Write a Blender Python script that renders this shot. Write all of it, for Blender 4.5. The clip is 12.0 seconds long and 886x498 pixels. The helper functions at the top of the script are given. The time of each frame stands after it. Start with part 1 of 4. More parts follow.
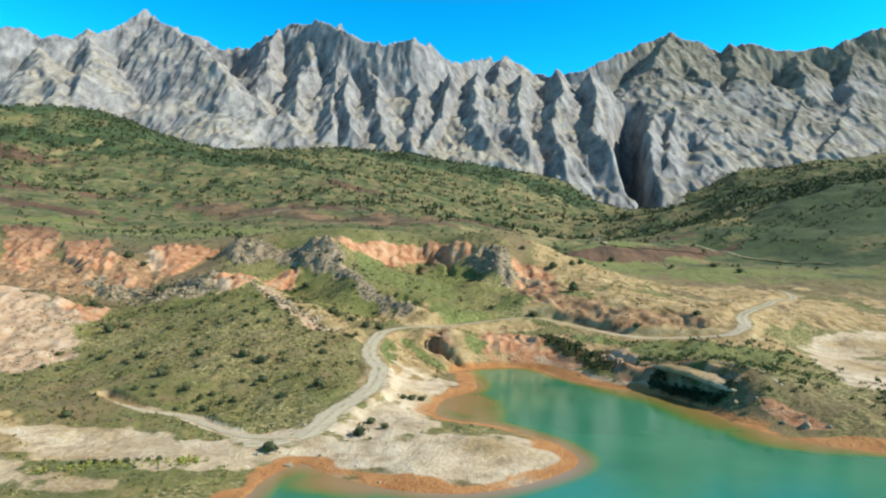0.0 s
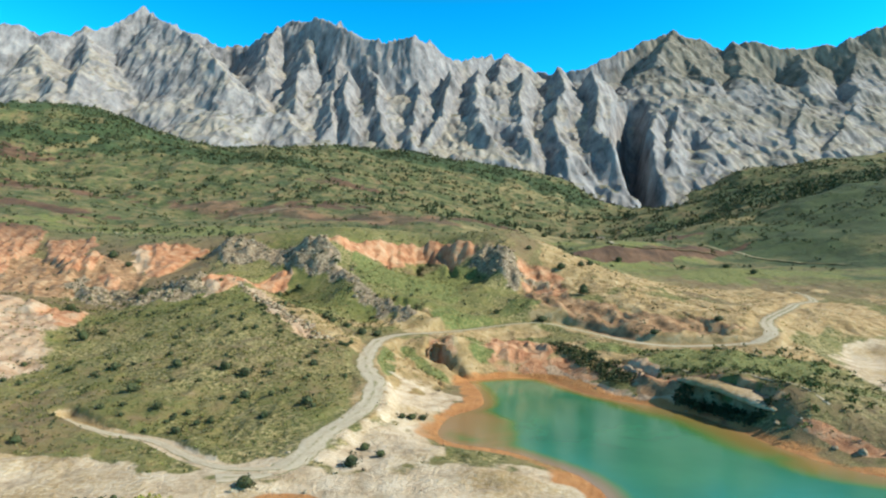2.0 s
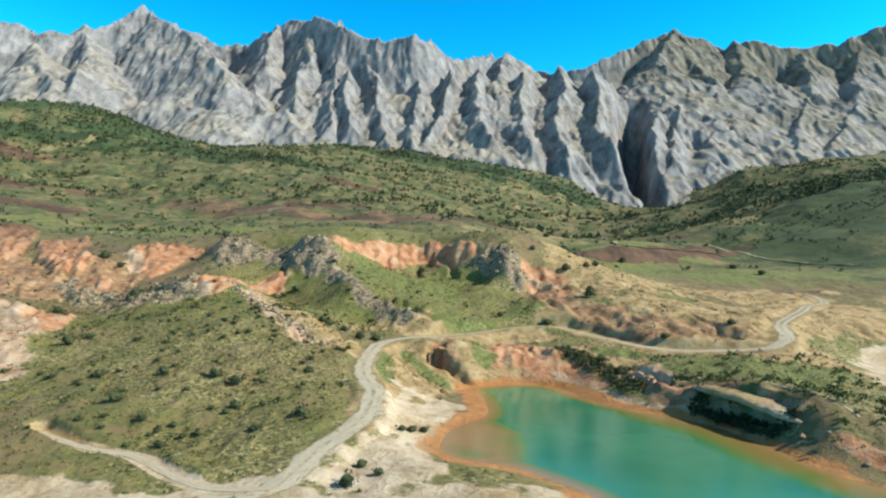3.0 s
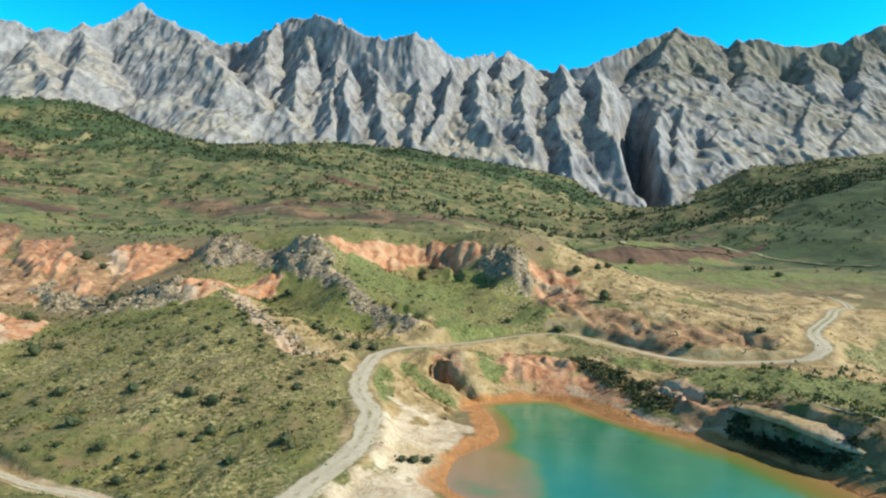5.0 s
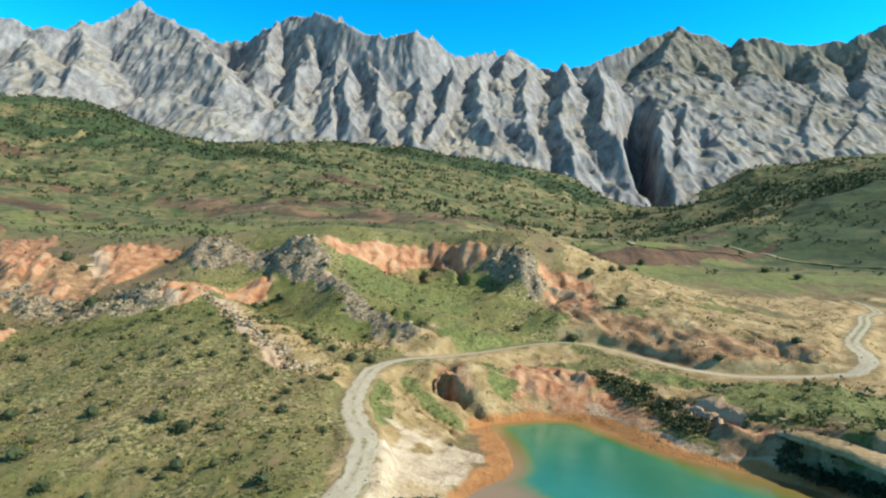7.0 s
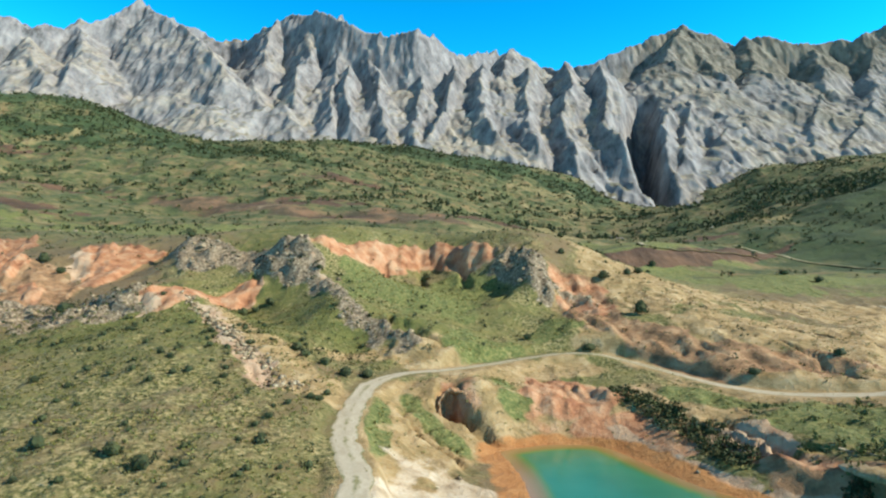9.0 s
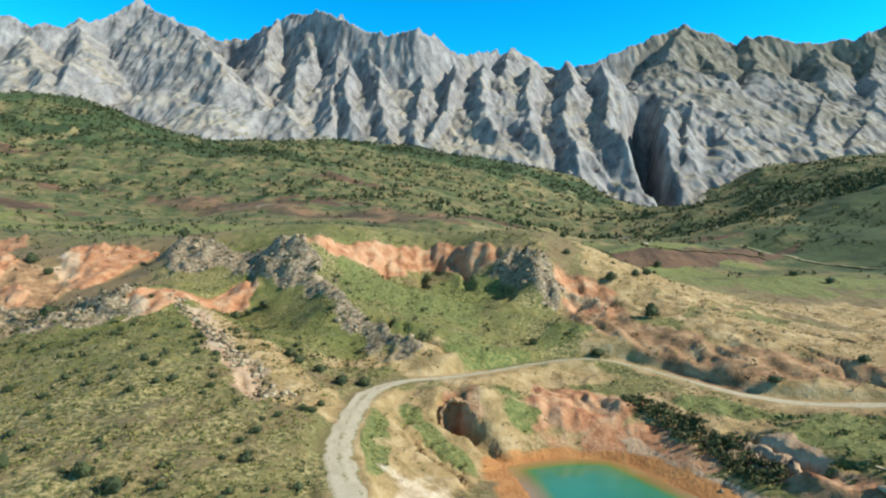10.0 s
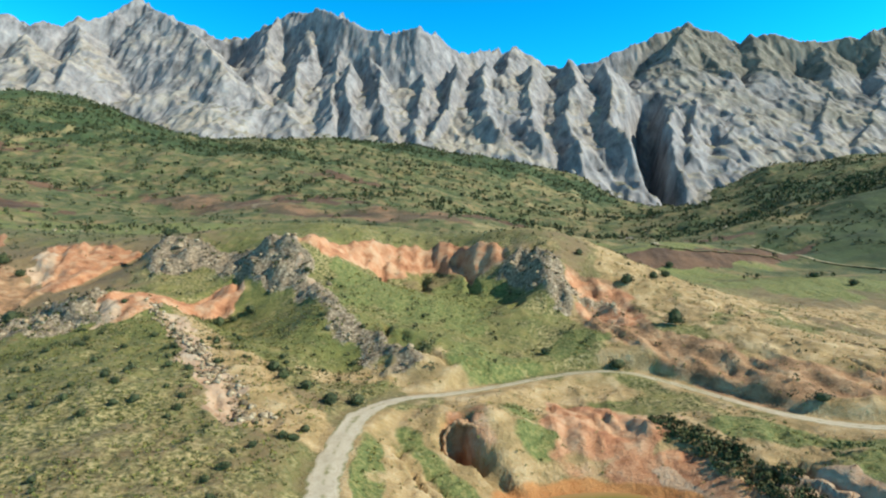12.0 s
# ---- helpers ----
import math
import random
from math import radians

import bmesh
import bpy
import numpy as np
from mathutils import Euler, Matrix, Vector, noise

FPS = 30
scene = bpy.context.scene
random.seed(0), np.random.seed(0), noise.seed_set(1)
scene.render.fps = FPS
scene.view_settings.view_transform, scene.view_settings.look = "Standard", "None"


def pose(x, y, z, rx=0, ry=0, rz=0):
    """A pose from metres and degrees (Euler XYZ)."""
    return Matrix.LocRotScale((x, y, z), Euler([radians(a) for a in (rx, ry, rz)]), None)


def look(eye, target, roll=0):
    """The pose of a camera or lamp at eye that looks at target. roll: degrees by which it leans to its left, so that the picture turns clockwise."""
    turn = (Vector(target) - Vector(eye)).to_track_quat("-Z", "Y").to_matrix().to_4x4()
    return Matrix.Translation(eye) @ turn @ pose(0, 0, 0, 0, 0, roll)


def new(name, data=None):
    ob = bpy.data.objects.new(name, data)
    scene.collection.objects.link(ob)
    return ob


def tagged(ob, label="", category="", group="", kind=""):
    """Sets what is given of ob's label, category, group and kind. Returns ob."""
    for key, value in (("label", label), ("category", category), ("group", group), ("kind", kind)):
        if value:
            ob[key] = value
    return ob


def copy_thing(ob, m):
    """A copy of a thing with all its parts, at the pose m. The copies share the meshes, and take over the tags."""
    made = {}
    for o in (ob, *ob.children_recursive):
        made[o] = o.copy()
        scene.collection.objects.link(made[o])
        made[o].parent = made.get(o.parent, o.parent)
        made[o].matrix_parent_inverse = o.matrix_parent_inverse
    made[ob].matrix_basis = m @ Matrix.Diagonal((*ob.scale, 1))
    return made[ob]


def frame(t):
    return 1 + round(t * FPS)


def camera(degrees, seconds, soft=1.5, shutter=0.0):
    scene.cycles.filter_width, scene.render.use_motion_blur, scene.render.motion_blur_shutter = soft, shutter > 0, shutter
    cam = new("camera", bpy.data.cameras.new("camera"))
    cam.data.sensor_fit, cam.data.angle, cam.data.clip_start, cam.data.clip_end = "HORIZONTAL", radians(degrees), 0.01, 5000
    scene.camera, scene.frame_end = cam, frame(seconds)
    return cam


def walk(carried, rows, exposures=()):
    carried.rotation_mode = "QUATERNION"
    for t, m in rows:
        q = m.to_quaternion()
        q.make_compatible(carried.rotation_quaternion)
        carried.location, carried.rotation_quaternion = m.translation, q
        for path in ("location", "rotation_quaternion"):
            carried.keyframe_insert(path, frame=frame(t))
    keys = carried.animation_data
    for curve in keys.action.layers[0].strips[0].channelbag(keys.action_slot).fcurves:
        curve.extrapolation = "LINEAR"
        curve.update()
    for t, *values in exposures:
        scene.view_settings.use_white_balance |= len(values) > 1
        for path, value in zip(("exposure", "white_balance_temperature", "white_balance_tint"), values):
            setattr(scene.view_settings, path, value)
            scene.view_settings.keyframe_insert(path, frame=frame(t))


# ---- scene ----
# ---- camera ----
cam = camera(68, 12.0, soft=2.2)
walk(cam, [
    (0, look((0.00, 0.00, 33.97), (3.80, 99.92, 35.27), 0.53)),
    (1.5, look((-0.09, 12.15, 34.43), (3.70, 112.07, 35.62), 0.57)),
    (3, look((-0.30, 24.56, 34.93), (3.46, 124.48, 36.05), 0.62)),
    (4.5, look((-0.57, 37.14, 35.44), (3.15, 137.07, 36.51), 0.66)),
    (6, look((-0.86, 49.83, 35.93), (2.80, 149.76, 36.99), 0.71)),
    (7.5, look((-1.11, 62.54, 36.39), (2.48, 162.47, 37.43), 0.75)),
    (9, look((-1.26, 75.19, 36.76), (2.22, 175.13, 37.81), 0.78)),
    (10.5, look((-1.27, 87.71, 37.04), (2.08, 187.64, 38.09), 0.80)),
    (12, look((-1.09, 100.00, 37.19), (2.11, 199.94, 38.24), 0.81)),
])


# ---- light ----
SUN = Vector((0.83, -0.2, 0.63)).normalized()
world = bpy.data.worlds.new("world")
scene.world = world
world.use_nodes = True
wn, wl = world.node_tree.nodes, world.node_tree.links
sky = wn.new("ShaderNodeTexSky")
sky.sky_type = "NISHITA"
sky.sun_disc = False
sky.sun_elevation = math.asin(SUN.z)
sky.sun_rotation = math.atan2(SUN.x, SUN.y)
sky.altitude = 1500
sky.air_density, sky.dust_density, sky.ozone_density = 1.0, 0.2, 3.0
# clear mountain air: deep blue overhead, paler towards the horizon
hue = wn.new("ShaderNodeHueSaturation")
hue.inputs["Hue"].default_value = 0.459
hue.inputs["Saturation"].default_value = 1.4
hue.inputs["Value"].default_value = 0.16
deepen = wn.new("ShaderNodeGamma")
deepen.inputs["Gamma"].default_value = 1.7
wl.new(sky.outputs[0], hue.inputs["Color"])
wl.new(hue.outputs[0], deepen.inputs["Color"])
scale = wn.new("ShaderNodeVectorMath")
scale.operation = "SCALE"
scale.inputs["Scale"].default_value = 19.5
wl.new(deepen.outputs[0], scale.inputs[0])
# the sky overhead is deeper and less green than low over the mountains
where = wn.new("ShaderNodeSeparateXYZ")
wl.new(wn.new("ShaderNodeTexCoord").outputs["Generated"], where.inputs[0])
height = wn.new("ShaderNodeMapRange")
height.inputs["From Min"].default_value, height.inputs["From Max"].default_value = 0.36, 0.47
wl.new(where.outputs[2], height.inputs["Value"])
zenith = wn.new("ShaderNodeMix")
zenith.data_type, zenith.blend_type = "RGBA", "MIX"
zenith.inputs["B"].default_value = (0.5, 0.68, 1.12, 1)
wl.new(height.outputs["Result"], zenith.inputs["Factor"])
wl.new(scale.outputs[0], zenith.inputs["A"])
wl.new(zenith.outputs["Result"], wn["Background"].inputs["Color"])
wn["Background"].inputs["Strength"].default_value = 0.091
sun_lamp = bpy.data.lights.new("sun", "SUN")
sun_lamp.energy, sun_lamp.angle, sun_lamp.color = 5.0, radians(0.5), (0.97, 0.91, 0.74)
new("sun", sun_lamp).matrix_world = look(SUN * 500, (0, 0, 0))
scene.view_settings.exposure = 0.61


# ---- numeric helpers ----
def hashed(ix, iy, seed):
    n = (ix.astype(np.int64) * 374761393 + iy.astype(np.int64) * 668265263 + seed * 974634777) & 0xFFFFFFFF
    n = ((n ^ (n >> 13)) * 1274126177) & 0xFFFFFFFF
    return ((n ^ (n >> 16)) & 0xFFFF) / 65535.0


def grain(x, y, size, seed=0):
    """Smooth value noise between -1 and 1, with lumps of the given size in metres."""
    u, v = x / size, y / size
    iu, iv = np.floor(u), np.floor(v)
    fu, fv = u - iu, v - iv
    su, sv = fu * fu * fu * (fu * (fu * 6 - 15) + 10), fv * fv * fv * (fv * (fv * 6 - 15) + 10)
    a, b = hashed(iu, iv, seed), hashed(iu + 1, iv, seed)
    c, d = hashed(iu, iv + 1, seed), hashed(iu + 1, iv + 1, seed)
    return 2 * ((a * (1 - su) + b * su) * (1 - sv) + (c * (1 - su) + d * su) * sv) - 1


def fractal(x, y, size, octaves=4, seed=0, gain=0.5):
    total, weight = 0.0, 1.0
    for k in range(octaves):
        c, s = math.cos(0.6 * k), math.sin(0.6 * k)
        total = total + weight * grain(c * x - s * y, s * x + c * y, size, seed + k)
        size, weight = size / 2.03, weight * gain
    return total


def ridged(x, y, size, octaves=4, seed=0, gain=0.5):
    total, weight = 0.0, 1.0
    for k in range(octaves):
        total = total + weight * (1 - 2 * np.abs(grain(x, y, size, seed + 31 * k)))
        size, weight = size / 2.1, weight * gain
    return total


def smooth(lo, hi, v):
    t = np.clip((v - lo) / (hi - lo), 0, 1)
    return t * t * (3 - 2 * t)


def to_line(x, y, line):
    """Distance to a polyline, the height of the line at the nearest place and the length gone along it."""
    best = np.full(x.shape, 1e9)
    z, along, gone = np.zeros(x.shape), np.zeros(x.shape), 0.0
    for a, b in zip(line[:-1], line[1:]):
        dx, dy = b[0] - a[0], b[1] - a[1]
        n = math.hypot(dx, dy)
        t = np.clip(((x - a[0]) * dx + (y - a[1]) * dy) / (n * n), 0, 1)
        d = np.hypot(x - a[0] - t * dx, y - a[1] - t * dy)
        near = d < best
        best = np.where(near, d, best)
        if len(a) > 2:
            z = np.where(near, a[2] + t * (b[2] - a[2]), z)
        along = np.where(near, gone + t * n, along)
        gone += n
    return best, z, along


def close_to(x, y, line, reach):
    """As to_line(), worked out only where the line may be nearer than reach."""
    xs, ys = [p[0] for p in line], [p[1] for p in line]
    near = (x > min(xs) - reach) & (x < max(xs) + reach) & (y > min(ys) - reach) & (y < max(ys) + reach)
    d, z = np.full(x.shape, float(reach)), np.zeros(x.shape)
    if near.any():
        d[near], z[near], _ = to_line(x[near], y[near], line)
    return d, z


def region(x, y, ring, soft=3.0, ragged=3.0, size=9.0, seed=0):
    """1 within a ring, 0 outside, with a soft and ragged border."""
    xs, ys = [p[0] for p in ring], [p[1] for p in ring]
    out, reach = np.zeros(x.shape), soft + 3 * ragged
    near = (x > min(xs) - reach) & (x < max(xs) + reach) & (y > min(ys) - reach) & (y < max(ys) + reach)
    if near.any():
        u, v = x[near], y[near]
        u, v = u + ragged * fractal(u, v, size, 3, 200 + seed), v + ragged * fractal(u, v, size, 3, 300 + seed)
        d, _, _ = to_line(u, v, ring + ring[:1])
        out[near] = smooth(-soft, soft, np.where(inside(u, v, ring), d, -d))
    return out


def inside(x, y, ring):
    odd = np.zeros(x.shape, bool)
    for a, b in zip(ring, ring[1:] + ring[:1]):
        if a[1] != b[1]:
            odd ^= ((a[1] > y) != (b[1] > y)) & (x < (b[0] - a[0]) * (y - a[1]) / (b[1] - a[1]) + a[0])
    return odd


def rounded(line, steps=6):
    """A polyline rounded off into a smooth curve through its corners."""
    pts = [Vector(p) for p in line]
    out = []
    for k in range(len(pts) - 1):
        p0, p1, p2, p3 = pts[max(k - 1, 0)], pts[k], pts[k + 1], pts[min(k + 2, len(pts) - 1)]
        for s in range(steps):
            t = s / steps
            out.append(tuple(0.5 * (2 * p1 + (p2 - p0) * t + (2 * p0 - 5 * p1 + 4 * p2 - p3) * t * t + (3 * p1 - p0 - 3 * p2 + p3) * t**3)))
    return out + [tuple(pts[-1])]


def patch(x, y, spots, seed=0, rough=0.35, size=14.0):
    """How much a place lies within any of the given ovals (x, y, half length, half width, turn), with ragged edges."""
    total = np.zeros(x.shape)
    ragged = rough * fractal(x, y, size, 3, seed + 5)
    for cx, cy, rx, ry, turn in spots:
        c, s = math.cos(radians(turn)), math.sin(radians(turn))
        u, v = ((x - cx) * c + (y - cy) * s) / rx, (-(x - cx) * s + (y - cy) * c) / ry
        near = np.maximum(np.abs(u), np.abs(v)) < 2.4
        total[near] = np.maximum(total[near], smooth(1.4, 0.5, np.hypot(u[near], v[near]) + ragged[near]))
    return total


# ---- plan of the land: lines along shores, feet, crests and terraces ----
LAKE = [(14, 199), (22, 203), (31, 204), (36, 201), (41, 188), (47, 177), (55, 169), (62, 160), (65, 148), (67, 135), (72, 122), (84, 114), (112, 104),
        (150, 90), (190, 40), (180, -60), (60, -120), (-60, -90), (-60, 10), (-35, 60), (-26, 85), (-24, 94), (-23, 101), (-19, 109), (-14, 104),
        (-4, 97), (8, 95), (20, 101), (27, 109), (26, 119), (21, 127), (15, 134), (7, 138), (4, 145), (7, 158), (15, 169), (16, 185)]
ROAD = [(-30, 116, 1), (-21, 120, 1.3), (-16, 135, 3), (-10.5, 148, 4.5), (-9.5, 165, 6), (-13, 182, 7), (-13.5, 196, 8), (-11.5, 214, 9.3), (-5, 225, 9.8), (5, 231, 9.7),
        (15, 239, 9.6), (26, 246, 10.2), (37, 249, 11.2), (46, 248, 11.2), (53, 243, 10.2), (59, 235, 9.3), (64, 226, 8.7),
        (70, 219, 8.2), (77, 214, 8.1), (88, 210, 8.8), (97, 207, 9.8), (102, 208, 10.6), (109, 215, 12.2), (117, 233, 13.7), (127, 246, 14.8), (146, 270, 15.4), (166, 299, 15.3),
        (179, 314, 15.0), (188, 322, 15.2), (194, 336, 16.4), (197, 352, 18.0)]
TRACK = [(-69, 147.5, 2.1), (-66, 145, 1.9), (-56, 139, 1.5), (-47, 136, 1.0), (-38, 127, 1.0), (-30, 121, 1.0), (-21, 120, 1.3)]
FLATS = [(-61, 99, 0.9), (-58, 108, 1), (-46, 113, 0.9), (-33, 116, 0.9), (-90, 95, 2), (-66, 124, 3), (-120, 120, 6), (-30, 100, 0.6), (0, 108, 1.1), (12, 112, 1.2),
         (-5, 122, 1.5), (6, 128, 1.3), (-3, 145, 1.2), (-8, 135, 1.8), (2, 160, 1.2), (-3, 172, 2.4), (5, 182, 1.0)]
MOUND = [(-45, 142, 1.6), (-22, 149, 4.6), (-44, 169, 8.4), (-57, 175, 8.6), (-72, 176, 7.2), (-62, 184, 9.3), (-77, 208, 10.8), (-46, 205, 13.5), (-55, 214, 15.4),
         (-94, 217, 9.8), (-40, 209, 13), (-21, 197, 9.5), (-38, 166, 6.9), (-62, 260, 23), (-77, 257, 21.5), (-92, 250, 17.5), (-102, 266, 17.6), (-117, 243, 13.8),
         (-134, 243, 16), (-110, 190, 7), (-120, 160, 6.5), (-78, 140, 4), (-70, 160, 5)]
BENCH = [(-80, 264, 25.5), (-66, 266, 26), (-58, 296, 27.6), (-54, 274, 18.2), (-47, 279, 20.7), (-30, 231, 14), (-88, 327, 40.4), (-128, 312, 28.5), (-139, 321, 32.5),
         (-124, 335, 36), (-197, 406, 44.4), (-226, 388, 43), (-170, 330, 30), (-180, 280, 22), (-160, 215, 12), (-62, 318, 37), (-110, 300, 24)]
BOWL = [(-34, 290, 30.5), (-40, 301, 41), (-25, 262, 24), (-8, 253, 19.5), (-15, 247, 12.5), (6, 242, 14.5), (-12, 221, 10), (-17, 330, 40.5), (6, 346, 40.5), (17, 330, 40.5),
        (35, 312, 40), (-16, 318, 31), (4, 330, 30), (14, 312, 29), (0, 290, 25), (6, 262, 17.5), (27, 284, 24), (46, 297, 26.5), (62, 300, 29.3), (63, 264, 21), (30, 262, 14.5), (40, 280, 20), (37, 301, 36), (30, 302, 27), (36, 291, 31), (28, 292, 24), (-45, 285, 24), (-36, 262, 18.5), (-18, 272, 24)]
BOWL += [(-97.7, 330, 33), (-114.7, 309, 24.5), (66.8, 249, 15.8), (43, 265.3, 18.8), (-9.8, 262.7, 19.5), (-113, 206.5, 11)]
MEADOW = [(84, 246, 18), (104, 259, 17.3), (155, 259, 14.7), (193, 370, 20.9), (197, 395, 26.7), (188, 410, 30), (100, 500, 36.5), (75, 232, 13.6), (95, 226, 13.4), (120, 300, 20),
          (100, 340, 27), (134, 232, 9.3), (138, 219, 4.3), (150, 190, 4), (165, 215, 4.5), (120, 190, 4.5), (180, 260, 9), (230, 240, 8), (250, 330, 17)]
BANK = [(43, 192, 1.0), (46.5, 184, 1.0), (53.5, 174.5, 1.0), (40, 203, 1.6), (46, 198, 3.2), (57, 195, 5.3), (50, 181, 1.5), (56, 188, 4.9), (52, 218, 7.6), (72, 206, 8), (33, 208, 3.8), (27, 210, 3.2), (26, 222, 6.6), (12, 215, 10.3), (9.5, 209, 8), (13, 206, 4.5), (70, 178, 7),
        (57, 170.5, 0.8), (64, 160, 0.8), (67.5, 148, 0.8), (69.5, 136, 0.8), (61.5, 174, 5), (69, 162.5, 7.2), (72, 150, 7), (74.5, 140, 5.5), (85, 164, 6.9), (88, 190, 9), (90, 150, 6.5), (86, 130, 4.5), (110, 165, 5), (77, 132, 1.5), (-5, 201, 6.4), (-3, 190, 4.6), (3, 208, 4.8), (5, 195, 2)]
TERRACE = [(305, 515, 38.9), (279, 534, 37), (248, 572, 40.5), (288, 460, 29.7), (234, 650, 53), (293, 639, 67), (327, 655, 68), (322, 568, 55), (358, 587, 65.5), (410, 642, 92),
           (400, 746, 107), (291, 721, 73), (244, 470, 29.5), (161, 745, 57), (140, 600, 45), (118, 480, 41.5), (142, 489, 43), (180, 511, 42.5), (225, 541, 40.5), (266, 563, 39), (128, 466, 33.5), (150, 474, 33), (188, 496, 32.5), (232, 524, 32), (200, 620, 48), (-6, 565, 50.7), (-88, 450, 44), (0, 450, 42), (60, 420, 38), (-200, 520, 52), (329, 524, 49)]
FOOTHILLS = [(470, 1400, 138), (480, 1520, 145), (425, 1330, 134), (-204, 662, 72), (-255, 641, 74), (-70, 619, 68), (38, 622, 64), (-144, 667, 88), (-291, 879, 140), (-194, 908, 146), (-430, 829, 131), (-58, 815, 115),
             (93, 1068, 145), (170, 1046, 118), (343, 1156, 118), (446, 1263, 135), (-221, 1280, 250), (-563, 1250, 292), (-780, 1250, 288), (-657, 1250, 302), (-469, 1250, 256), (-369, 1200, 227), (-295, 1150, 211), (-98, 1250, 226), (-650, 1420, 285), (-500, 1400, 258), (465, 950, 140), (522, 900, 142), (600, 800, 152), (401, 1000, 113), (165, 1200, 170), (2, 1489, 265), (323, 1422, 204), (92, 1447, 245),
             (650, 1384, 210), (611, 1238, 160), (738, 1236, 205), (775, 1153, 194), (830, 1279, 232), (240, 870, 78)]
OUTSKIRTS = [(-1500, 900, 200), (1500, 900, 260), (-2600, 2000, 300), (2600, 2000, 300), (0, 2600, 300), (0, 5000, 300), (-4000, 5000, 300), (4000, 5000, 300), (-300, -300, 15),
             (300, -300, 15), (-420, 300, 60), (450, 350, 45), (320, 150, 10), (-250, 100, 16), (-700, 600, 115), (700, 700, 150), (-200, 0, 10), (250, 0, 6)]
KNOTS = np.array(FLATS + MOUND + BENCH + BOWL + MEADOW + BANK + TERRACE + FOOTHILLS + OUTSKIRTS
                 + [(*p, 0.0) for p in LAKE] + ROAD[1::2], float)


def plate(r2):
    return np.where(r2 > 1e-12, 0.5 * r2 * np.log(np.maximum(r2, 1e-12)), 0.0)


UNIT = 200.0
KX, KY = KNOTS[:, 0] / UNIT, KNOTS[:, 1] / UNIT
system = np.zeros((len(KX) + 3, len(KX) + 3))
system[:-3, :-3] = plate((KX[:, None] - KX) ** 2 + (KY[:, None] - KY) ** 2) + 2e-4 * np.eye(len(KX))
system[:-3, -3:] = np.stack([np.ones(len(KX)), KX, KY], 1)
system[-3:, :-3] = system[:-3, -3:].T
WEIGHTS = np.linalg.solve(system, np.r_[KNOTS[:, 2], 0, 0, 0])
ROAD_LINE, TRACK_LINE = rounded(ROAD), rounded(TRACK)
LAKE_LINE = [p[:2] for p in rounded([(*p, 0) for p in LAKE + LAKE[:1]], 4)][:-1]
BOWL_EDGE = [(-36, 308), (-30, 318), (-17, 326), (-4, 336), (6, 341), (14, 332), (22, 322), (34, 312), (44, 300)]


def stretched(x, y):
    """The land's height as stretched over its lines."""
    x, y = x / UNIT, y / UNIT
    h = WEIGHTS[-3] + WEIGHTS[-2] * x + WEIGHTS[-1] * y
    for k in range(len(KX)):
        h = h + WEIGHTS[k] * plate((x - KX[k]) ** 2 + (y - KY[k]) ** 2)
    return h


def lattice(x0, x1, y0, y1, step):
    gx, gy = np.meshgrid(np.arange(x0, x1 + step, step), np.arange(y0, y1 + step, step))
    return x0, x1, y0, y1, step, stretched(gx, gy)


LATTICES = [lattice(-1500.0, 1500.0, 60.0, 1800.0, 8.0), lattice(-260.0, 260.0, 80.0, 420.0, 2.0)]


def sheet(x, y):
    """The stretched height, read between the knots of a lattice where there is one."""
    shape = np.shape(x)
    x, y = np.ravel(np.asarray(x, float)), np.ravel(np.asarray(y, float))
    h, left = np.zeros(x.shape), np.ones(x.shape, bool)
    for x0, x1, y0, y1, step, z in LATTICES:
        ok = (x >= x0) & (x < x1) & (y >= y0) & (y < y1)
        u, v = (x[ok] - x0) / step, (y[ok] - y0) / step
        i, j = u.astype(int), v.astype(int)
        u, v = u - i, v - j
        h[ok] = (z[j, i] * (1 - u) + z[j, i + 1] * u) * (1 - v) + (z[j + 1, i] * (1 - u) + z[j + 1, i + 1] * u) * v
        left &= ~ok
    if left.any():
        h[left] = stretched(x[left], y[left])
    return h.reshape(shape)


# outlines of the red cliffs, the rocky ridges, pale badlands and brown slopes
RED_CLIFFS = [[(24, 231), (37, 229), (42, 216), (38, 208), (28, 209), (22, 218)], [(-265, 431), (-273, 467), (-246, 452), (-213, 402), (-190, 348), (-191, 333), (-172, 294), (-184, 301)],
              [(-196, 371), (-185, 395), (-169, 369), (-159, 332), (-141, 316), (-140, 304), (-150, 303), (-175, 334)],
              [(-133, 332), (-136, 350), (-125, 354), (-101, 340), (-104, 329), (-108, 315), (-110, 299), (-121, 308)],
              [(-80, 262), (-75, 273), (-67, 286), (-59, 297), (-52, 293), (-53, 281), (-60, 269), (-68, 256), (-74, 254)],
              [(-132, 244), (-113, 244), (-107, 223), (-112, 220), (-125, 231)], [(-150, 238), (-138, 240), (-122, 212), (-112, 190), (-120, 186), (-138, 208)], [(-135, 300), (-123, 296), (-119, 277), (-128, 285)]]
